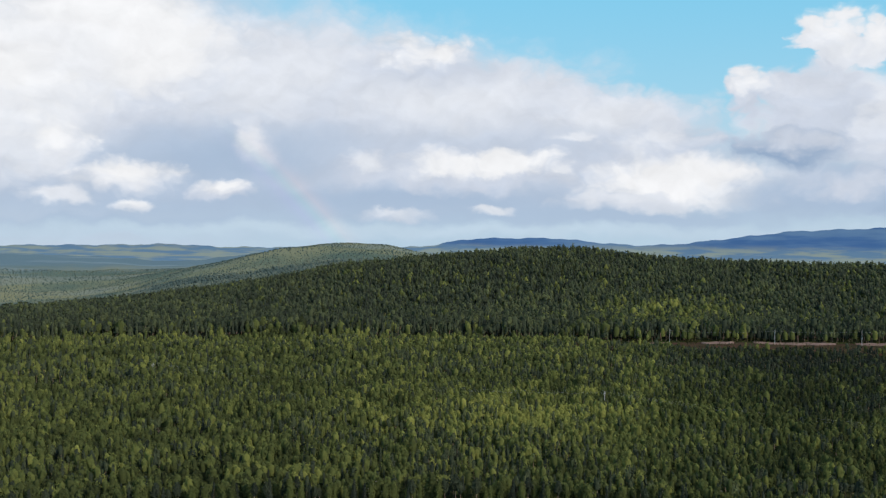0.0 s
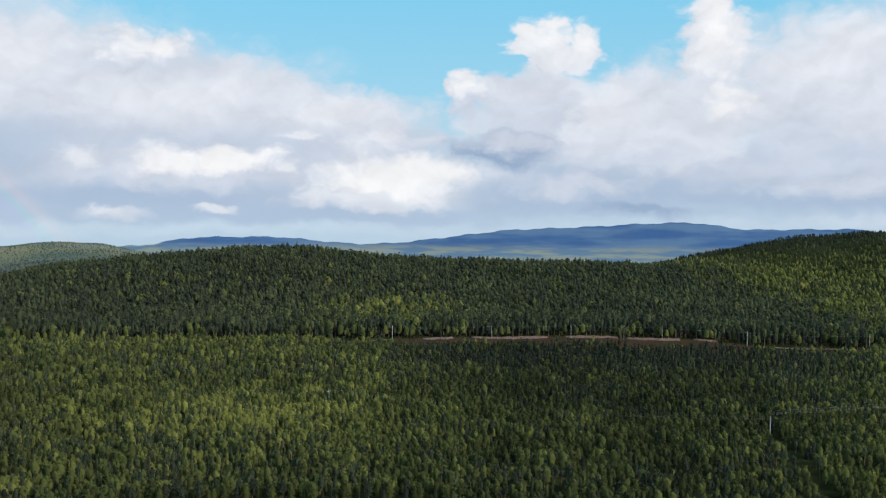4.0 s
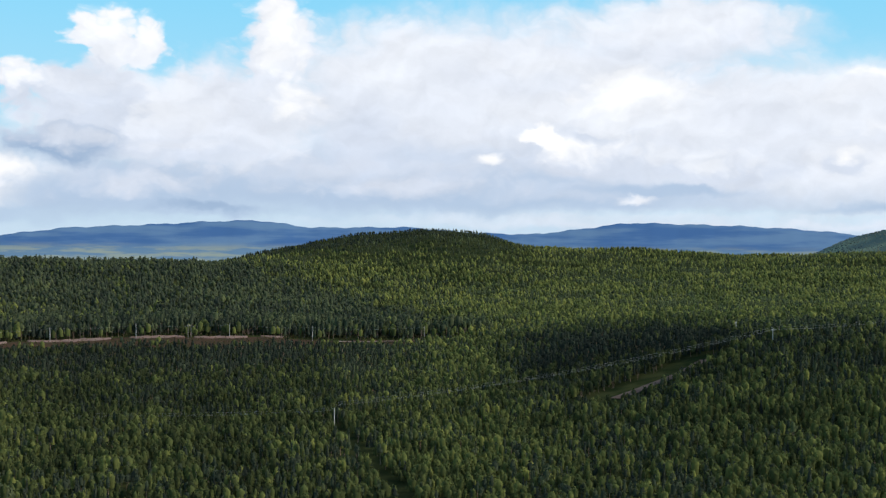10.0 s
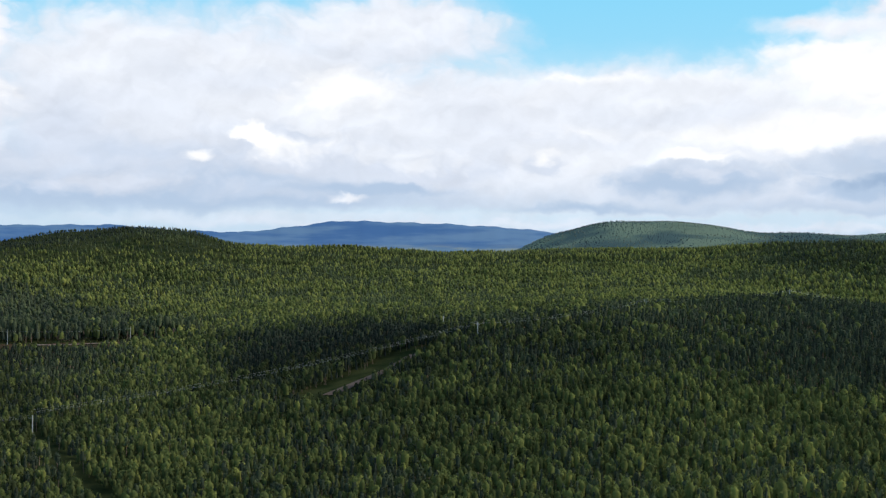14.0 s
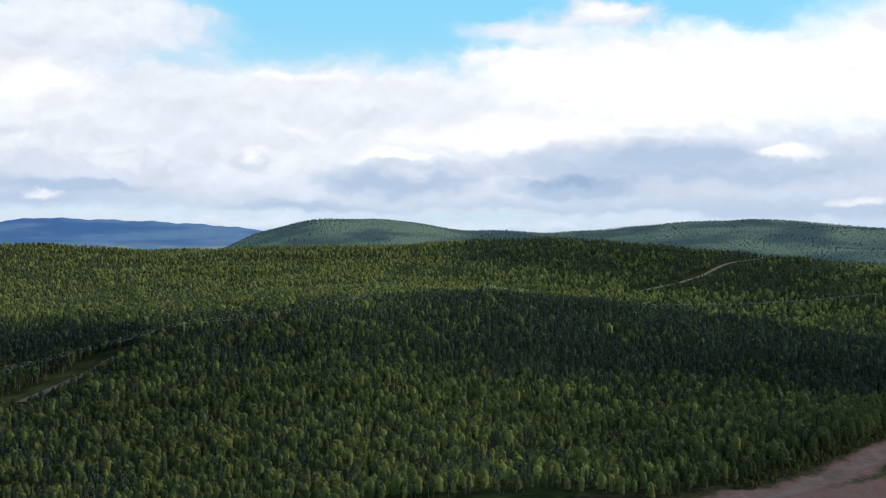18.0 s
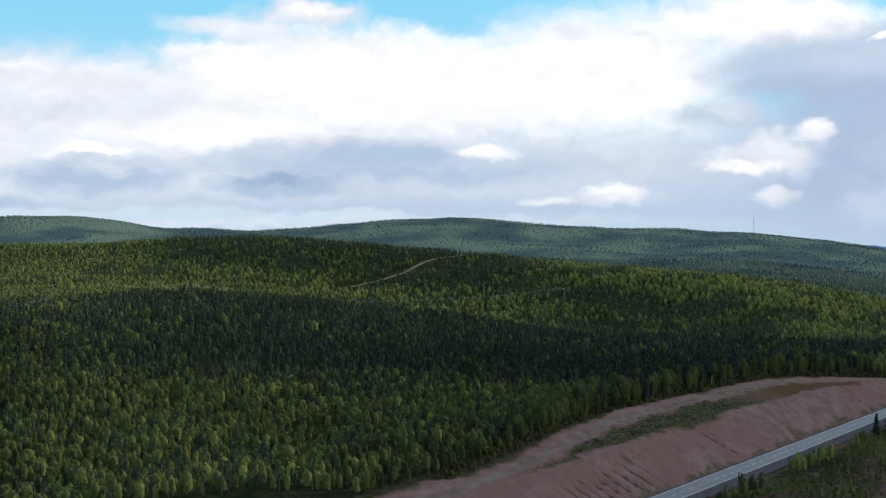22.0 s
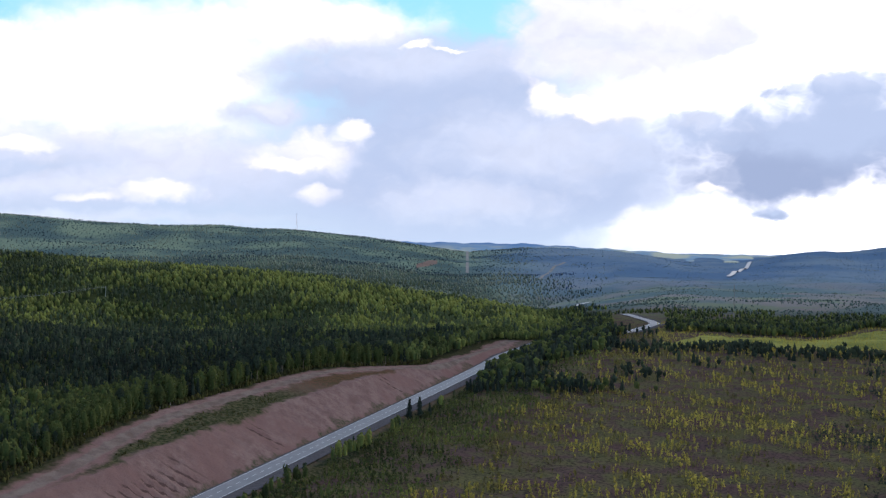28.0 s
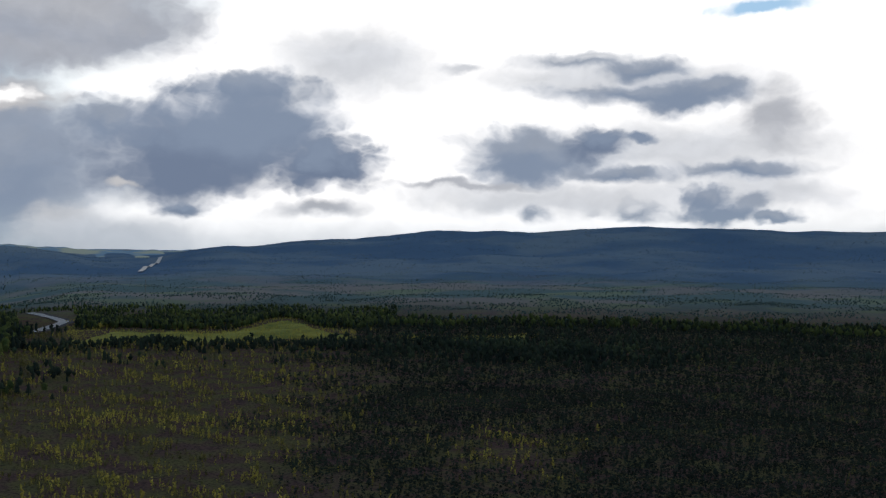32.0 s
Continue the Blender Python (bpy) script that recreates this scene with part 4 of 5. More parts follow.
def stand(x, y):
    """What grows at a spot: share of conifers, height, and lean of the leaf colour, which also carries painted sun and
    cloud shade.
    """
    az, r = np.degrees(np.arctan2(x, y)), np.hypot(x, y)
    s, d = corridor(x, y)
    n1, n2, n3 = wave(x, y, 90, 11), wave(x, y, 260, 12), wave(x, y, 38, 13)
    conifer = 0.22 + 0.26 * n1 + 0.12 * n2 + 0.18 * n3
    height = 7.2 + 0.9 * n3
    hue = 0.10 * n1 + 0.10 * n2 + 0.17 * n3 + 0.08 * wave(x, y, 17, 14)
    # belts of young birch in the foreground, sun patches put into their hue, a darker belt of pine before the clearing
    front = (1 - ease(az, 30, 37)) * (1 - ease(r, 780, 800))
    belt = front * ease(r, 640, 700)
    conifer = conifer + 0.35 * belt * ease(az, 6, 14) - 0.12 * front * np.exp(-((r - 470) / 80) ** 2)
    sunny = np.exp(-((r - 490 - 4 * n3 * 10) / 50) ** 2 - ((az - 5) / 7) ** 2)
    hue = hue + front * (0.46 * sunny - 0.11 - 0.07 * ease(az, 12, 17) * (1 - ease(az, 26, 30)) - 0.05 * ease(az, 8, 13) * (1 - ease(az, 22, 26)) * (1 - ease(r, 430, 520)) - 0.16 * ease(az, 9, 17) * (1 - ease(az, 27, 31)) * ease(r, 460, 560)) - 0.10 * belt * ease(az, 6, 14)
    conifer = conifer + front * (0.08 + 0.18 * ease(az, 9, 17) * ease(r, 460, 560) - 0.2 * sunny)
    # stretches by bearing where cloud shade is put into the leaf hue
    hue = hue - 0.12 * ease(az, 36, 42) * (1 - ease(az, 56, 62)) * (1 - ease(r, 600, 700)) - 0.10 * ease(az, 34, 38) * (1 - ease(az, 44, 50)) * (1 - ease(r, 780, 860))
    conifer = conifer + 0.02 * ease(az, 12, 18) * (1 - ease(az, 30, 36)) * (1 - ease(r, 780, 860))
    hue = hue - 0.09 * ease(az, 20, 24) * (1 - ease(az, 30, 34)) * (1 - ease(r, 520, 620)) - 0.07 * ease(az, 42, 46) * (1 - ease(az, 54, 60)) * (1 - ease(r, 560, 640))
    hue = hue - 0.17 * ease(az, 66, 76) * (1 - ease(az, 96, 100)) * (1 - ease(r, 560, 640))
    # pine hill behind the clearing
    border = 36.5 - (r - 860) / 62 + 1.5 * n1 + 1.2 * n3
    hill = ease(r, 850, 872) * (1 - ease(az, border - 2.5, border + 1.5)) * (1 - ease(r, 1480, 1520))
    conifer = conifer + hill * (0.85 - 0.75 * np.exp(-((az - 11) / 4) ** 2 - ((r - 1000) / 110) ** 2) - 0.3 * ease(n1, 0.1, 0.8))
    height = height + hill * (7.0 - 3.5 * ease(r, 890, 1000))
    # round hill: its shady flank is painted with darker leaf hue and conifers
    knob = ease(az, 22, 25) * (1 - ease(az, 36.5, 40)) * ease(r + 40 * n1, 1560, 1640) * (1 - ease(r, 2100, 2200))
    # dark rise: cloud shade put in as darker leaf hue and more conifers
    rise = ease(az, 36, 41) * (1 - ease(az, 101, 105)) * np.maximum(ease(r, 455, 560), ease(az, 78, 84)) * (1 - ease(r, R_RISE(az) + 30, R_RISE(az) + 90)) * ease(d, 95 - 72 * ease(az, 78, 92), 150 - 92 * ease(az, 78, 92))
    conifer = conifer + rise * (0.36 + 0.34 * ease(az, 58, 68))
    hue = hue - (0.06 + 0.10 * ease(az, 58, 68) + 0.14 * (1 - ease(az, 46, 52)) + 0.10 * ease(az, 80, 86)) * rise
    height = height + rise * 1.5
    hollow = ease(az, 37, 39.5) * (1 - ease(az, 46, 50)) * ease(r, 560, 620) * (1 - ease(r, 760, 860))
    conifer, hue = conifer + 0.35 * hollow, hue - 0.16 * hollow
    # birch plateau beyond, sunlight painted into its hue, with dark stands on the top
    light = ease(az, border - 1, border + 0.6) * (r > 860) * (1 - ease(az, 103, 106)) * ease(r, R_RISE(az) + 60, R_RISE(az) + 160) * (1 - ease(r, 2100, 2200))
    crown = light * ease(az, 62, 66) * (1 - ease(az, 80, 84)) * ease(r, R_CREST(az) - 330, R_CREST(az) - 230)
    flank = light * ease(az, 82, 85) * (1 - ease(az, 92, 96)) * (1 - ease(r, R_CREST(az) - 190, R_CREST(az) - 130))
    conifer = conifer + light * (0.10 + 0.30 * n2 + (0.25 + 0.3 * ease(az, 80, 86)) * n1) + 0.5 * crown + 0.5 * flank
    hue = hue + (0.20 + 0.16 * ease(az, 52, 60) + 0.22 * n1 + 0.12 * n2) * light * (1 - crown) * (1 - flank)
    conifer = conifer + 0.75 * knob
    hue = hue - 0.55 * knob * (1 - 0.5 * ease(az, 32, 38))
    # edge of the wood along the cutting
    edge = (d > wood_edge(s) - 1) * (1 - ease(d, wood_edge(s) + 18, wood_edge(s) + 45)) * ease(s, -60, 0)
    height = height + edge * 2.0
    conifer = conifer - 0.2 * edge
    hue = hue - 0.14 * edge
    # upper end of the plateau: sunlight added as brighter leaf hue
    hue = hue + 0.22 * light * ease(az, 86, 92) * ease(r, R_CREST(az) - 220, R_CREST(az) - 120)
    # valley and mountains
    south = ease(az, 103, 107) * ease(r, 1030, 1060)
    conifer = conifer + 0.25 * south
    hue = hue - 0.1 * south + ease(r, 2000, 2400) * (0.75 * wave(x, y, 330, 27) + 0.5 * wave(x, y, 120, 28))
    conifer = conifer + ease(r, 2000, 2400) * 0.3 * wave(x, y, 500, 29) + 0.45 * ease(az, 108, 116) * ease(r, 1800, 2300)
    return conifer, height, hue


def open_ground(x, y):
    """Bare places: clearing, road, tracks, heath, ride under the power line."""
    az, r = np.degrees(np.arctan2(x, y)), np.hypot(x, y)
    s, d = corridor(x, y)
    bare = (az < 35.5) & (r > 790 + 8 * np.sin(az * 1.3) + 60 * ease(-az, -14, -2) + 30 * ease(az, 29, 35)) & (r < 860 + 4 * np.sin(az * 3))
    bare |= (az > 110.3) & (az < 124) & (r > 845) & (r < 950 + 95 * np.exp(-((az - 120.4) / 1.7) ** 2))
    bare |= (az > 108.1) & (az < 110.7) & (r > 915) & (r < 1175)
    bare |= (s > CUT_FROM - 60) & (s < CUT_TO + 40) & (d > -13) & (d < wood_edge(s))
    for path, width in RIDES:
        for (x0, y0), (x1, y1) in zip(path, path[1:]):
            l = math.hypot(x1 - x0, y1 - y0)
            u = ((x - x0) * (x1 - x0) + (y - y0) * (y1 - y0)) / l
            v = ((x - x0) * (y1 - y0) - (y - y0) * (x1 - x0)) / l
            bare |= (u > -3) & (u < l + 3) & (np.abs(v) < width)
    return bare


LINE = [polar(-14, 640), polar(8.0, 530), polar(29.4, 475), polar(50.6, 583), polar(58.8, 720), polar(65.5, 900), polar(73.0, 1020), polar(83.6, 1150)]
SLOPE_TRACK = [polar(72.5, 1230), polar(75.0, 1290), polar(77.0, 1390), polar(79.5, 1490)]
SADDLE_ROAD = [polar(113.65, 2180), polar(113.9, 2350), polar(114.25, 2550), polar(114.5, 2720), polar(114.6, 2800)]
RIDE_FAR = [polar(101.0, 2300), polar(101.0, 3000)]
STRIPS = [[polar(104.6, 2100), polar(105.0, 2300), polar(105.8, 2500)]]
RIDES = [([polar(29.4, 475), polar(33.2, 330)], 3.0), ([polar(42.0, 490), polar(47.8, 580)], 14.0), (LINE[3:6], 1.6), (LINE[5:], 7.0), (SLOPE_TRACK, 9.0), (SADDLE_ROAD, 28.0),
         (RIDE_FAR, 9.0), (STRIPS[0], 12.0), (HIGHWAY, 14.0)]

BANDS = [(296, 620, 3.05, 0), (620, 1000, 3.8, 1), (1000, 1500, 5.4, 2), (1500, 2250, 7.6, 3), (2250, 3600, 11.5, 3)]
for b, (r0, r1, gap, level) in enumerate(BANDS):
    x, y = scatter(r0, r1, gap, 40 + b)
    keep = ~open_ground(x, y) & ((np.hypot(x, y) > 330) | (np.abs(np.arctan2(x, y) - 1.2) < 0.55))
    x, y = x[keep], y[keep]
    keep = seen(x, y, 10)
    x, y = x[keep], y[keep]
    rng = np.random.RandomState(60 + b)
    conifer, height, hue = stand(x, y)
    s, d = corridor(x, y)
    az, r = np.degrees(np.arctan2(x, y)), np.hypot(x, y)
    heath = (d < -14 + 6 * wave(x, y, 60, 21)) & (r < 1040) & (az > 84)
    named = picked(x, y, s, d, r, az)
    south = (az + 1.6 * wave(x, y, 200, 37) + rng.normal(0, 0.8, len(x)) > 105.5) & (r > 1040)
    belt = south & (r < 1190 + 60 * wave(x, y, 160, 38)) & (az < 126)
    thin = south & ~belt & (rng.uniform(0, 1, len(x)) < 0.70 + 0.45 * wave(x, y, 150, 25))
    height = np.where(south & ~belt & (r < 2250), height * np.where(az > 104, 0.30, 0.42), height)
    hue = np.where(belt, hue - 0.05, hue)
    height = np.where(belt, height * 0.75, height)
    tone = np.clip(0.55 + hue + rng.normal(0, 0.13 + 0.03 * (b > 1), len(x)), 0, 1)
    grow = np.clip(rng.normal(1.0, 0.17, len(x)), 0.6, 1.45)
    fat = (1.0, 1.0, 1.2, 1.5, 3.3)[b]
    dark = rng.uniform(0, 1, len(x)) < conifer
    pine = dark & (rng.uniform(0, 1, len(x)) < 0.6)
    wood = ~heath & ~named & ~thin
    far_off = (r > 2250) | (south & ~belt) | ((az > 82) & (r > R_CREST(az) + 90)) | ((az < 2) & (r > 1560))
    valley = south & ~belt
    # blue and pale choose which haze-tinted leaf colour a far tree gets
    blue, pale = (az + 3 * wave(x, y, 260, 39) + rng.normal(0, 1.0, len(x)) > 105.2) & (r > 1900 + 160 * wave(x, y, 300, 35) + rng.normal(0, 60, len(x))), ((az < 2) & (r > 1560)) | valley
    for kind, pick, mats, label in (("birch", ~dark & wood & ~far_off, (M_BIRCH, M_STEM), "young yellow-green birch wood on level ground"),
                                    ("pine", pine & wood & ~far_off, (M_PINE, M_BARK), "dark green pine wood on a hillside"),
                                    ("spruce", dark & ~pine & wood & ~far_off, (M_SPRUCE, M_BARK), "narrow dark spruces among the birches"),
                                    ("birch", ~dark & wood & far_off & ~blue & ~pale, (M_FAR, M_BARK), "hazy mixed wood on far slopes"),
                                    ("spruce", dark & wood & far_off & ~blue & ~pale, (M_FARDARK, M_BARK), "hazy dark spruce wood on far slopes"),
                                    ("birch", wood & far_off & blue, (M_SHADE_HAZE, M_BARK), "far mountain wood with blue haze and shade in its colour"),
                                    ("birch", wood & far_off & pale, (M_PALE_HAZE, M_BARK), "pale hazy wood on far land")):
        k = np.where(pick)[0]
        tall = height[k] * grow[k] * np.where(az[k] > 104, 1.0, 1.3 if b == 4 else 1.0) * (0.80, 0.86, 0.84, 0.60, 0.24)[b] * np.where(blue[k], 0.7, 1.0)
        plant(("far_" if mats[0] in (M_FAR, M_FARDARK, M_SHADE_HAZE, M_PALE_HAZE) else "") + kind + "_wood", kind, level, x[k], y[k], tall, np.full(len(k), fat * (0.84 if kind != "birch" else 0.92) * (1.9 if mats[0] is M_PALE_HAZE and b < 4 else 1.0)) * rng.uniform(0.85, 1.2, len(k)), tone[k], mats, label, "forest", 80 + b)

# heath south of the road: a mat of low tufts, birch scrub, single young trees, dark pines towards its far edge
for r0, r1, gap, level in ((335, 600, 1.9, 4), (600, 1060, 3.1, 4)):
    x, y = scatter(r0, r1, gap, 140 + int(gap * 10))
    s, d = corridor(x, y)
    az, r = np.degrees(np.arctan2(x, y)), np.hypot(x, y)
    keep = (d < -11) & (az > 84) & ~open_ground(x, y)
    x, y, d, az, r = x[keep], y[keep], d[keep], az[keep], r[keep]
    rng = np.random.RandomState(150 + int(gap * 10))
    n1, n2, n3 = wave(x, y, 26, 22), wave(x, y, 110, 23), wave(x, y, 60, 24)
    roadside = 1 - ease(-d, 20, 110)
    # stretch of dark thicket that also stands in for cloud shade
    dusk_shade = ease(az + 2.5 * n2, 119, 127) * (1 - np.exp(-((az - 131.5) / 3.5) ** 2 - ((r - 420) / 60) ** 2))
    chance = 0.28 + 0.66 * n1 + 0.36 * n2 + 0.24 * wave(x, y, 10, 41) + 0.6 * roadside
    take = rng.uniform(0, 1, len(x)) < chance
    tone = np.clip(0.42 + 0.22 * n2 + rng.normal(0, 0.15, len(x)) - 0.22 * roadside, 0, 1)
    gold = rng.uniform(0, 1, len(x)) < (0.50 + 0.35 * n3 - 0.9 * roadside) * (1 - 0.85 * dusk_shade)
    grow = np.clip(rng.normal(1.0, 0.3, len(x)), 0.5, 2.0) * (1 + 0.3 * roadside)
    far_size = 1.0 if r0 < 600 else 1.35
    thicket = dusk_shade * (0.92 + 0.2 * n1) > rng.uniform(0, 1, len(x))
    for name, pick, mat, label in (("birch_scrub", take & ~gold & ~thicket & (roadside < 0.55), M_SCRUB, "low olive birch scrub on brown heath"),
                                   ("willow_scrub", take & ~gold & ~thicket & (roadside >= 0.55), M_BIRCH, "low green willow scrub beside the road"), ("yellowing_scrub", take & gold & ~thicket, M_GOLD, "low yellowing birch scrub on brown heath")):
        k = np.where(pick)[0]
        plant(name, "bush", level, x[k], y[k], (2.5 if mat is M_GOLD else 1.9) * grow[k] * far_size, rng.uniform(0.5, 0.85, len(k)), tone[k], (mat, M_STEM), label, "scrub", 90 + level)
    # thicket tone is lowered further to imitate the shade over it
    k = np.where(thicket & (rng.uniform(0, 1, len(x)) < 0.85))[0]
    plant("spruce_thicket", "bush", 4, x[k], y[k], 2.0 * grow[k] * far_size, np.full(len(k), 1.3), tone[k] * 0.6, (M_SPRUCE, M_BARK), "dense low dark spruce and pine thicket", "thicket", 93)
    share = 1.0 if r0 < 600 else 2.4
    groves = ease(r, 640, 760) * (0.005 + 0.06 * wave(x, y, 90, 26)) + 0.0001 + 0.08 * np.exp(-((az - 103.5) / 1.7) ** 4 - ((r - 640) / 42) ** 4) + 0.2 * np.exp(-((az - 133) / 6) ** 2 - ((r - 760) / 60) ** 2)
    groves = groves + 0.20 * np.exp(-((az - 117) / 9) ** 4 - ((r - 808 + 1.5 * (az - 115)) / 22) ** 2)
    groves = groves + 0.25 * np.exp(-((az - 105.6) / 2.2) ** 2 - ((r - 590) / 12) ** 2) + 0.24 * ease(r, 955, 975) * (az > 100) * (1 - 0.75 * ease(az, 123, 128)) + 0.3 * np.exp(-((az - 109.5) / 0.8) ** 2 - ((r - 655) / 16) ** 2)
    k = np.where(rng.uniform(0, 1, len(x)) < groves * share)[0]
    half, leafy = rng.uniform(0, 1, len(k)) < 0.6, (r[k] > 950) & (rng.uniform(0, 1, len(k)) < 0.6)
    for name, kk, mat, label in (("birch", k[leafy], M_BIRCH, "green birch wood beyond the heath"), ("pine", k[half & ~leafy], M_PINE, "scattered dark pines on the heath"), ("spruce", k[~half & ~leafy], M_SPRUCE, "scattered dark spruces on the heath")):
        plant(name + "_grove", name, 1 if r0 < 600 else 2, x[kk], y[kk], 6.5 * np.minimum(grow[kk], 1.4) ** 0.7, np.full(len(kk), 1.2), tone[kk] * 0.8, (mat, M_BARK), label, "trees", 95 + level)

# dense young wood on the near side of the road beyond the cutting
x, y = scatter(560, 980, 3.4, 191)
s, d = corridor(x, y)
az, r = np.degrees(np.arctan2(x, y)), np.hypot(x, y)
rng = np.random.RandomState(192)
row = ease(s, 205, 230) * (1 - ease(s, 520, 600)) * (d < -15 + 4.5 * ease(s, 240, 270)) * (1 - ease(-d - 14, 10 + 16 * ease(s, 330, 420) + 6 * wave(x, y, 60, 42), 24 + 22 * ease(s, 330, 420) + 8 * wave(x, y, 60, 42)))
hedge = np.exp(-((az - 105.6 - (r - 590) * 0.01) / 2.4) ** 2 - ((r - 590) / 11) ** 2)
k = np.where(rng.uniform(0, 1, len(x)) < np.maximum(row, hedge))[0]
leafy = rng.uniform(0, 1, len(k)) < 0.35
for name, kk, mat, label in (("birch", k[leafy], M_BIRCH, "young green birches beside the highway"), ("spruce", k[~leafy], M_SPRUCE, "dense dark spruce wood beside the highway")):
    plant(name + "_grove", name, 1, x[kk], y[kk], (5.5 + 3.2 * ease(s[kk], 225, 270) * (r[kk] > 610)) * np.clip(rng.normal(1, 0.2, len(kk)), 0.6, 1.4), np.full(len(kk), 1.25), np.clip(rng.normal(0.32, 0.12, len(kk)), 0, 1), (mat, M_BARK), label, "trees", 193)

# tufts on the bog meadow
x, y = scatter(845, 1050, 3.0, 181)
az, r = np.degrees(np.arctan2(x, y)), np.hypot(x, y)
rng = np.random.RandomState(182)
k = np.where(((az > 110.3) & (az < 124) & open_ground(x, y) | (az > 126) & (az < 133) & (r > 850) & (r < 900)) & (rng.uniform(0, 1, len(x)) < 0.75 + 0.4 * wave(x, y, 50, 36)))[0]
plant("meadow_scrub", "bush", 4, x[k], y[k], rng.uniform(0.8, 2.2, len(k)), np.full(len(k), 1.0), rng.uniform(0.5, 1.0, len(k)), (M_GOLD, M_STEM), "yellow-green tufts on a sunlit bog meadow", "scrub", 97)

# scrub in the clearing
x, y = scatter(770, 862, 3.0, 171)
az, r = np.degrees(np.arctan2(x, y)), np.hypot(x, y)
rng = np.random.RandomState(172)
k = np.where(open_ground(x, y) & (az < 36) & (rng.uniform(0, 1, len(x)) < 0.62 + 0.45 * wave(x, y, 40, 34)))[0]
plant("yellowing_scrub", "bush", 4, x[k], y[k], rng.uniform(0.8, 2.2, len(k)) * (1 + 0.8 * (r[k] > 850)), np.full(len(k), 1.1), rng.uniform(0.1, 0.7, len(k)), (M_SCRUB, M_STEM), "low brown and green scrub in the power line clearing", "scrub", 98)

# shrubs on the terrace and at the foot of the wood
sv, dv = np.random.RandomState(9).uniform(-100, 330, 2600), np.random.RandomState(10).uniform(0, 1, 2600)
foot = dv > 0.45
dd_ = np.where(foot, wood_edge(sv) - 3.5 + 7 * np.random.RandomState(12).uniform(0, 1, 2600), 28 + (wood_edge(sv) - 44) * dv / 0.45)
spots = along(sv, dd_)
ok = (foot | ((wood_edge(sv) > 46) & (wave(spots[:, 0], spots[:, 1], 25, 33) > 0.1) & ((sv < 95) | (sv > 240)))) & ~((sv > 290))
k = np.where(ok)[0]
plant("willow_shrubs", "bush", 1, spots[k, 0], spots[k, 1], np.where(foot[k], 1.8, 0.8) * np.random.RandomState(13).uniform(0.6, 1.5, len(k)), np.full(len(k), 1.2), np.random.RandomState(14).uniform(0.1, 0.7, len(k)), (M_SCRUB, M_STEM), "low green willow shrubs on the terrace above the bank", "shrubs", 99)

# ---------------------------------------------------------------- single trees nearest to the eye
def part(name, me, parent, label=""):
    ob = new(name, me)
    ob.parent = parent
    return tagged(ob, label)


def limb(rng, a, b, r0, r1, sides=5):
    a, b = np.array(a), np.array(b)
    w = (b - a) / np.linalg.norm(b - a)
    u = np.cross(w, (0.3, 0.7, 0.2))
    u /= np.linalg.norm(u)
    v = np.cross(w, u)
    g = np.arange(sides) * 6.2832 / sides
    ring = np.cos(g)[:, None] * u + np.sin(g)[:, None] * v
    mid = (a + b) / 2 + rng.normal(0, 0.012, 3)
    co = np.concatenate([a + ring * r0, mid + ring * (r0 + r1) / 2, b + ring * r1])
    return co, np.array([f for i in range(2) for j in range(sides) for k in [(j + 1) % sides] for f in ((i * sides + j, i * sides + k, (i + 1) * sides + k), (i * sides + j, (i + 1) * sides + k, (i + 1) * sides + j))])


def join(parts):
    co, tri, off = [], [], 0
    for c, t in parts:
        co.append(c)
        tri.append(np.asarray(t) + off)
        off += len(c)
    return np.concatenate(co), np.concatenate(tri)


def tree_meshes(kind, seed, leaf, bark):
    """Trunk with limbs, and crown of loose clumps, of unit height."""
    rng = np.random.RandomState(seed)
    shape = SHAPES[kind]
    wood = [limb(rng, (0, 0, -0.03), (rng.normal(0, 0.01), rng.normal(0, 0.01), 0.55), 0.017, 0.011), limb(rng, (0, 0, 0.55), (0, 0, 0.93), 0.011, 0.003)]
    for i in range(7):
        t = rng.uniform(shape[0][0] + 0.05, 0.8)
        a, r = rng.uniform(0, 6.28), np.interp(t, [p[0] for p in shape], [p[1] for p in shape]) * 0.8
        wood.append(limb(rng, (0, 0, t), (r * math.cos(a), r * math.sin(a), t + (0.06 if kind != "spruce" else -0.03)), 0.006, 0.002, 3))
    co, tri = join(wood)
    trunk = raw_mesh("trunk", co, tri, np.zeros(len(tri)), [bark])
    inner = [(t, r * 0.6) for t, r in shape]
    co, tri = join([lathe(rng, inner, 6, 0.3), clumps(rng, shape, 150, 0.042), clumps(rng, [(t, r * 0.8) for t, r in shape], 60, 0.05)])
    crown = raw_mesh("crown", co, tri, np.zeros(len(tri)), [leaf], np.full(len(co), rng.uniform(0.15, 0.5)))
    return trunk, crown


KINDS = {"birch": (M_BIRCH, M_STEM, "yellow-green birch tree with slender pale trunk", "birches at the wood's edge"),
         "pine": (M_PINE, M_BARK, "dark green pine tree with bare lower trunk", "pines at the wood's edge"),
         "spruce": (M_SPRUCE, M_BARK, "narrow dark green spruce tree", "spruces at the wood's edge")}
masters = {k: [tree_meshes(k, 300 + 17 * i + len(k), v[0], v[1]) for i in range(6)] for k, v in KINDS.items()}


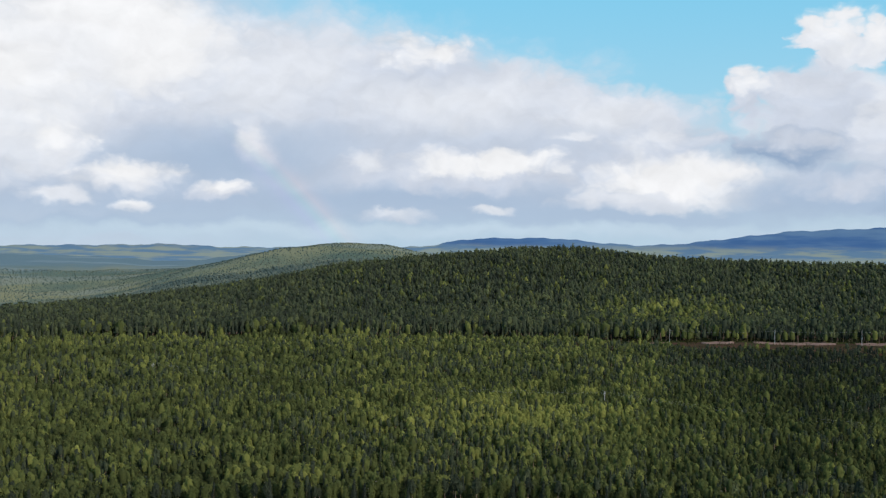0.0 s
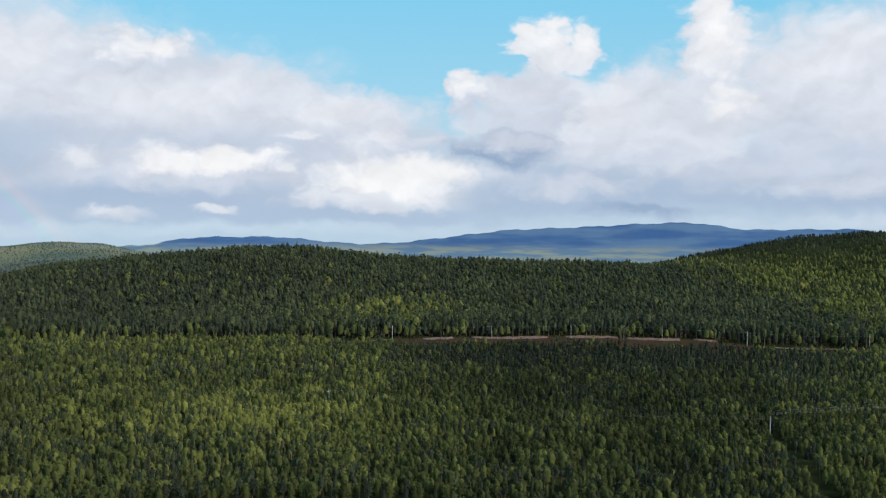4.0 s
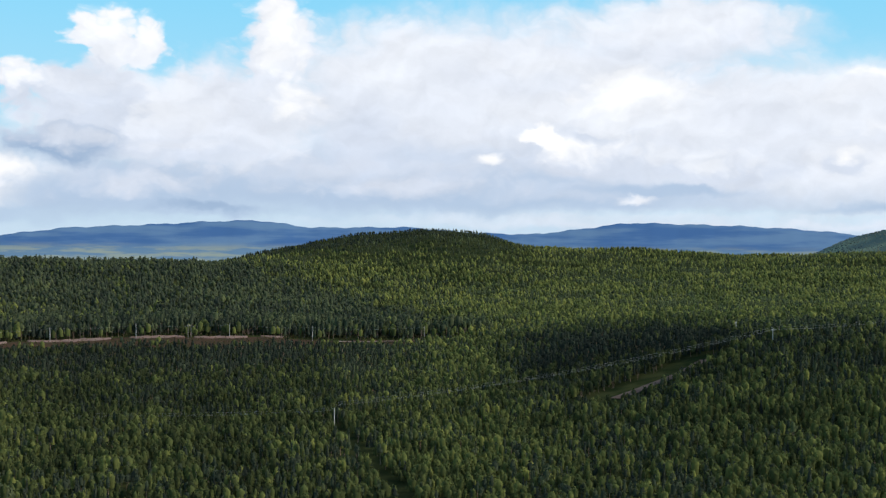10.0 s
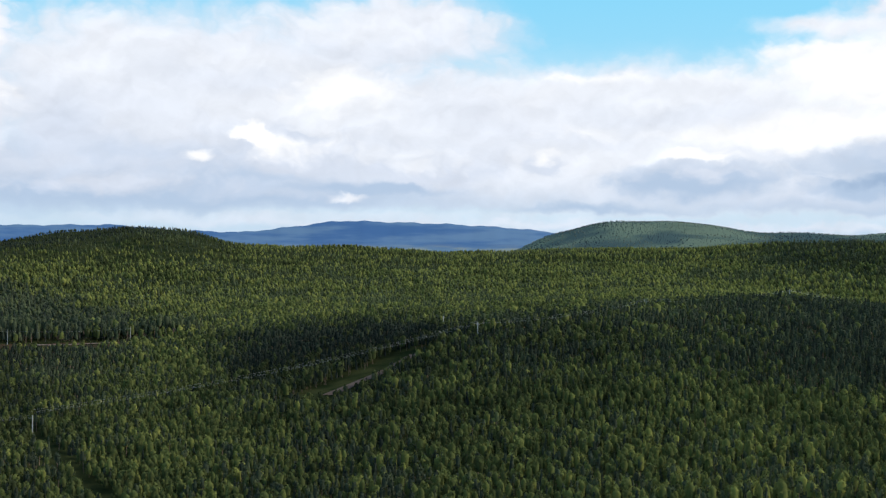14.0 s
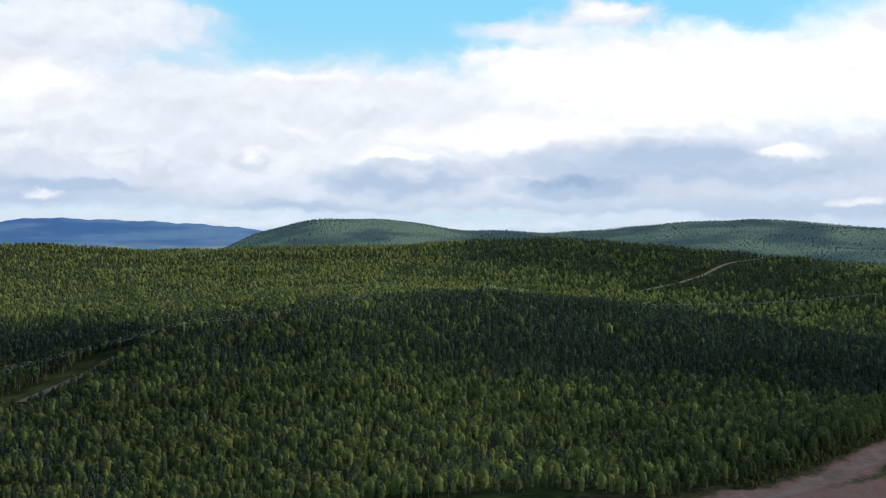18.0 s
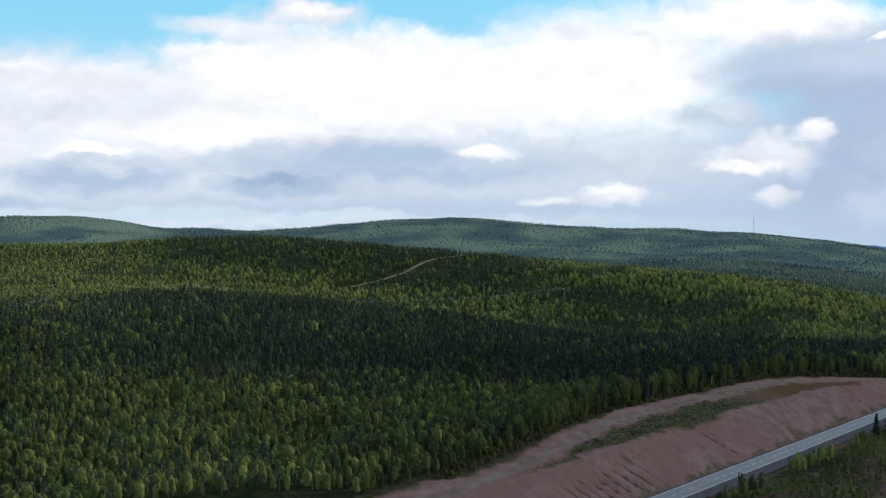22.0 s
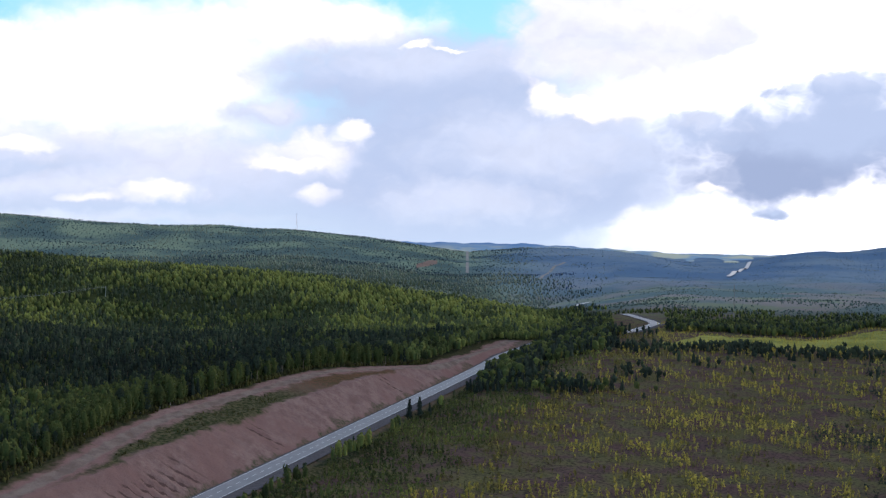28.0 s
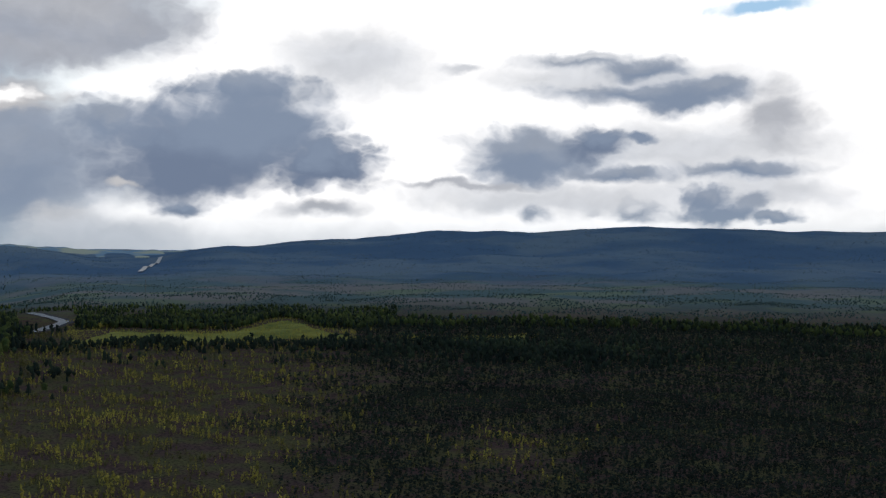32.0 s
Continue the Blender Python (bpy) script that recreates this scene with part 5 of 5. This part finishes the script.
def tree(kind, x, y, tall, turn, which, wide=1.0):
    root = new(kind + "_tree")
    trunk, crown = masters[kind][which]
    root.empty_display_size = 0.2
    root.matrix_world = Matrix.LocRotScale((x, y, float(ground(np.array([x]), np.array([y]))[0]) - 0.05), Euler((0, 0, turn)), (tall * wide, tall * wide, tall))
    part("trunk", trunk, root)
    part("crown", crown, root)
    return tagged(root, KINDS[kind][2], "tree", KINDS[kind][3])


rng = np.random.RandomState(77)
tx, ty = scatter(322, 700, 3.05, 40)
ts, td = corridor(tx, ty)
tr, ta = np.hypot(tx, ty), np.degrees(np.arctan2(tx, ty))
ok = picked(tx, ty, ts, td, tr, ta) & ~open_ground(tx, ty) & ((tr > 338) | (ta > 36))
tx, ty, td = tx[ok], ty[ok], td[ok]
conifer, height, hue = stand(tx, ty)
counts = {"birch": 0, "pine": 0, "spruce": 0}
for i in np.argsort(rng.uniform(0, 1, len(tx)) + (td > 60)):
    u = rng.uniform()
    kind = "birch" if u > conifer[i] else ("pine" if u < 0.5 * conifer[i] else "spruce")
    if counts[kind] >= 400:
        continue
    counts[kind] += 1
    tree(kind, tx[i], ty[i], float(height[i] * 0.9 * np.clip(rng.normal(1, 0.16), 0.65, 1.4)), rng.uniform(0, 6.28), rng.randint(6), rng.uniform(0.9, 1.15))
# loners beside the road and on the heath
for az, r, tall, kind in ((98.2, 504, 9.5, "spruce"), (98.7, 508, 10.0, "spruce"), (99.2, 517, 6.0, "spruce"), (96.1, 453, 3.0, "spruce"),
                          (99.9, 540, 3.0, "spruce"), (101.2, 596, 7.0, "spruce"), (101.6, 600, 8.0, "spruce"), (102.0, 604, 8.5, "pine"), (102.4, 608, 7.5, "spruce"), (101.4, 585, 5.0, "spruce")):
    px, py = polar(az, r)
    tree(kind, px, py, tall, rng.uniform(0, 6.28), rng.randint(6), 1.15)


# ---------------------------------------------------------------- power lines
def tube(name, pts, r, mat, sides=4):
    """A bar or cable through points."""
    p = np.array(pts, float)
    w = np.gradient(p, axis=0)
    w /= np.linalg.norm(w, axis=1)[:, None]
    ref = np.where(np.abs(w[:, 2:3]) > 0.9, np.array([[1.0, 0, 0]]), np.array([[0, 0, 1.0]]))
    u = np.cross(w, ref)
    u /= np.linalg.norm(u, axis=1)[:, None]
    v = np.cross(w, u)
    g = np.arange(sides) * 6.2832 / sides
    rad = np.broadcast_to(np.asarray(r, float), (len(p),))
    co = p[:, None] + rad[:, None, None] * (np.cos(g)[None, :, None] * u[:, None] + np.sin(g)[None, :, None] * v[:, None])
    me = bpy.data.meshes.new(name)
    q = grid_quads(len(p), sides, True).tolist() + [list(range(sides))[::-1], [(len(p) - 1) * sides + j for j in range(sides)]]
    me.from_pydata(co.reshape(-1, 3).tolist(), [], q)
    me.materials.append(mat)
    return me


POST = tube("post", [(0, 0, -0.8), (0, 0, 4), (0, 0, 10.6)], [0.21, 0.19, 0.15], M_CONC, 8)
ARM = tube("crossarm", [(-1.5, 0, 9.4), (0, 0, 9.5), (1.5, 0, 9.4)], 0.09, M_CONC, 4)
KNOB = tube("insulator", [(0, 0, 0), (0, 0, 0.12), (0, 0, 0.22), (0, 0, 0.36)], [0.05, 0.11, 0.06, 0.1], M_GLASS, 6)
LEG = tube("leg", [(0, 0, -0.8), (0, 0, 10.4)], [0.19, 0.13], M_WOOD, 8)
BEAM = tube("crossbeam", [(-2.6, 0, 9.6), (2.6, 0, 9.6)], 0.11, M_WOOD, 4)


def height_at(x, y):
    return float(ground(np.array([x]), np.array([y]))[0])


def pole(x, y, turn, tall=1.0):
    root = new("utility_pole")
    root.matrix_world = Matrix.LocRotScale((x, y, height_at(x, y)), Euler((0, 0, turn)), (1, 1, tall))
    part("post", POST, root)
    part("crossarm", ARM, root)
    for dx, dz in ((-1.4, 9.45), (1.4, 9.45), (0, 10.55)):
        part("insulator", KNOB, root).location = (dx, 0, dz)
    return tagged(root, "pale concrete utility pole with one crossarm", "utility pole", "poles of the power line")


def portal(x, y, turn):
    root = new("portal_pole")
    root.matrix_world = Matrix.LocRotScale((x, y, height_at(x, y)), Euler((0, 0, turn)), (1, 1, 1))
    for dx in (-1.5, 1.5):
        part("leg", LEG, root).location = (dx, 0, 0)
    part("crossbeam", BEAM, root)
    for dx in (-2.4, 0, 2.4):
        part("insulator", KNOB, root).location = (dx, 0, 9.7)
    return tagged(root, "two-legged weathered wooden portal pole with crossbeam", "utility pole", "poles of the power line")


def span(a, b, sag, lift, off, r=0.02):
    """One cable between two poles."""
    way = np.array([b[0] - a[0], b[1] - a[1]])
    side = np.array([-way[1], way[0]]) / np.linalg.norm(way) * off
    za, zb = height_at(*a) + lift, height_at(*b) + lift
    f = np.linspace(0, 1, 15)
    pts = np.stack([a[0] + way[0] * f + side[0], a[1] + way[1] * f + side[1], za + (zb - za) * f - sag * 4 * f * (1 - f)], -1)
    mid = pts.mean(axis=0)
    ob = new("power_cable", tube("power_cable", pts - mid, r, M_WIRE, 3))
    ob.location = mid
    return tagged(ob, "thin sagging aluminium power cable between poles", "power cable", "cables of the power line")


def run(points, kind, cables):
    for i, p in enumerate(points):
        q, o = points[max(i - 1, 0)], points[min(i + 1, len(points) - 1)]
        kind(p[0], p[1], math.atan2(o[1] - q[1], o[0] - q[0]) + math.pi / 2, 0.8 if p in LINE[:3] else 1.0)
    for a, b in zip(points, points[1:]):
        gap = math.dist(a, b)
        for lift, off in cables:
            span(a, b, min(5.5, gap * 0.016), lift * (0.8 if a in LINE[:2] else 1.0), off, 0.014 if a in LINE[:2] or a not in LINE else (0.022 if a in LINE[:5] else 0.045))


run(LINE, pole, ((9.8, -1.4), (9.8, 1.4), (10.9, 0.0)))
run([polar(11.1, 846), polar(16.0, 848), polar(19.9, 850), polar(24.3, 851), polar(28.3, 850), polar(33.8, 856)], pole, ((9.8, -1.4), (9.8, 1.4)))
portal(*polar(22.4, 846), 0.4)
pole(*polar(48.9, 655), 0.3, 0.9)


# ---------------------------------------------------------------- bare earth, tracks, meadow, mast
def patch(name, az0, az1, inner, outer, lift, mat, kind_of, label, step=0.15):
    """A patch of ground between two ranges over a stretch of the compass."""
    av = np.arange(az0, az1, step)
    lo, hi = inner(av), outer(av)
    rows = []
    for f in np.linspace(0, 1, 6):
        q = lo + (hi - lo) * f
        x, y = q * np.sin(np.radians(av)), q * np.cos(np.radians(av))
        rows.append(np.stack([x, y, ground(x, y) + (lift if 0 < f < 1 else -0.3)], -1))
    return tagged(sheet(name, np.stack(rows, 1).reshape(-1, 3), grid_quads(len(av), 6), [mat]), label, kind_of, kind="structure")


def lay(name, path, width, lift, mat, kind_of, label):
    w = smooth_path(path, 5.0)
    ob = ribbon(w, (-width, -width * 0.6, 0.0, width * 0.6, width), lift, name, mat)
    return tagged(ob, label, kind_of, kind="structure")


patch("clearing_floor", 6.5, 35.0, lambda a: 794 + 5 * np.sin(a * 2) + 20 * ease(a, 29, 35), lambda a: 862 + 3 * np.sin(a * 2.7), 0.5, M_HEATH, "clearing", "brown heathy clearing under a power line")
def round_off(a, a0, a1):
    return np.sqrt(np.clip(1 - ((2 * a - a0 - a1) / (a1 - a0)) ** 2, 0, 1)) + 0.02


for az0, az1, r0, deep in ((10.0, 11.2, 836, 14), (12.6, 14.2, 842, 10), (15.0, 18.8, 846, 13), (19.6, 22.2, 849, 9), (22.6, 25.2, 846, 12), (25.8, 27.0, 852, 6)):
    patch("bare_earth", az0, az1, lambda a: r0 + deep / 2 - round_off(a, az0, az1) * deep * (0.5 + 0.15 * np.sin(a * 6)), lambda a: r0 + deep / 2 + round_off(a, az0, az1) * deep * (0.5 + 0.15 * np.sin(a * 9 + 1)), 1.3, M_SAND, "bare soil", "heap of bare reddish earth in the clearing", 0.08)
lay("sand_track", [polar(29.5, 846), polar(31.5, 838), polar(33.5, 842), polar(35.4, 852)], 2.2, 1.2, M_TRACK, "track", "pale sandy track along the clearing")
lay("sand_track", [polar(43.2, 502), polar(45.5, 535), polar(47.5, 573)], 3.0, 0.5, M_RUT, "track", "sandy track under the power line")
lay("sand_track", SLOPE_TRACK, 2.2, 0.8, M_TRACK, "track", "pale sandy track climbing a wooded slope")
# pale concrete colour stands in for sky glare off the asphalt
lay("far_road", SADDLE_ROAD, 4.5, 2.6, M_CONC, "road", "far stretch of highway over a saddle, paled to imitate glare")
lay("forest_ride", RIDE_FAR, 3.0, 1.0, M_PALESAND, "track", "pale straight ride cut through far woods")
for q in STRIPS:
    lay("far_track", q, 3.0, 1.0, M_PALESAND, "track", "pale track climbing a far slope")
patch("bog_meadow", 110.4, 124.0, lambda a: 850 + 8 * np.sin(a * 0.9), lambda a: 868 + 78 * ease(a, 110.4, 113) * (1 - ease(a, 122, 124)) + 92 * np.exp(-((a - 120.4) / 1.6) ** 2) + 6 * np.sin(a * 2.3) + 4 * np.sin(a * 7), 0.25, M_MEADOW, "meadow", "sunlit yellow-green bog meadow beyond the heath")
patch("bog_meadow", 126.5, 132.5, lambda a: 855 + 10 * np.sin(a * 1.9), lambda a: 895 + 12 * np.sin(a * 2.1), 0.6, M_MEADOW, "meadow", "small yellow-green bog meadow among pines")

mx, my = polar(92.6, 3000)
mast = new("radio_mast")
mast.location = (mx, my, height_at(mx, my) - 1)
tagged(mast, "thin red and white lattice radio mast on a hilltop", "radio mast")
for a in (0.5, 2.6, 4.7):
    part("leg", tube("leg", [(2.4 * math.cos(a), 2.4 * math.sin(a), 0), (0.5 * math.cos(a), 0.5 * math.sin(a), 44)], [0.22, 0.14], M_STEEL), mast)
for h in range(4, 44, 5):
    w = 2.4 - 1.9 * h / 44
    part("brace", tube("brace", [(w * math.cos(a), w * math.sin(a), h) for a in (0.5, 2.6, 4.7, 6.78)], 0.08, M_STEEL), mast)

# dark lattice mast and far scars in the valley
vx, vy = polar(113.9, 1120)
mast = new("lattice_mast")
mast.location = (vx, vy, height_at(vx, vy) - 0.5)
tagged(mast, "slim dark steel lattice mast rising from valley woods", "lattice mast")
for a in (0.4, 2.5, 4.6):
    part("leg", tube("leg", [(0.7 * math.cos(a), 0.7 * math.sin(a), 0), (0.3 * math.cos(a), 0.3 * math.sin(a), 34)], [0.12, 0.08], M_WOOD), mast)
for h in range(3, 34, 3):
    w = 0.7 - 0.4 * h / 34
    part("brace", tube("brace", [(w * math.cos(a), w * math.sin(a), h) for a in (0.4, 2.5, 4.6, 6.68)], 0.06, M_WOOD), mast)
patch("bare_earth", 98.5, 99.6, lambda a: 2330 + 90 * (a - 98.5), lambda a: 2390 + 110 * (a - 98.5), 1.5, M_SAND, "bare soil", "pinkish felled patch on a far slope", 0.1)
# same pale colour as the saddle stretch, in place of asphalt
lay("far_road", [polar(106.2, 1650), polar(106.6, 1665), polar(107.1, 1670)], 5.0, 1.4, M_CONC, "road", "short pale stretch of highway among far woods")
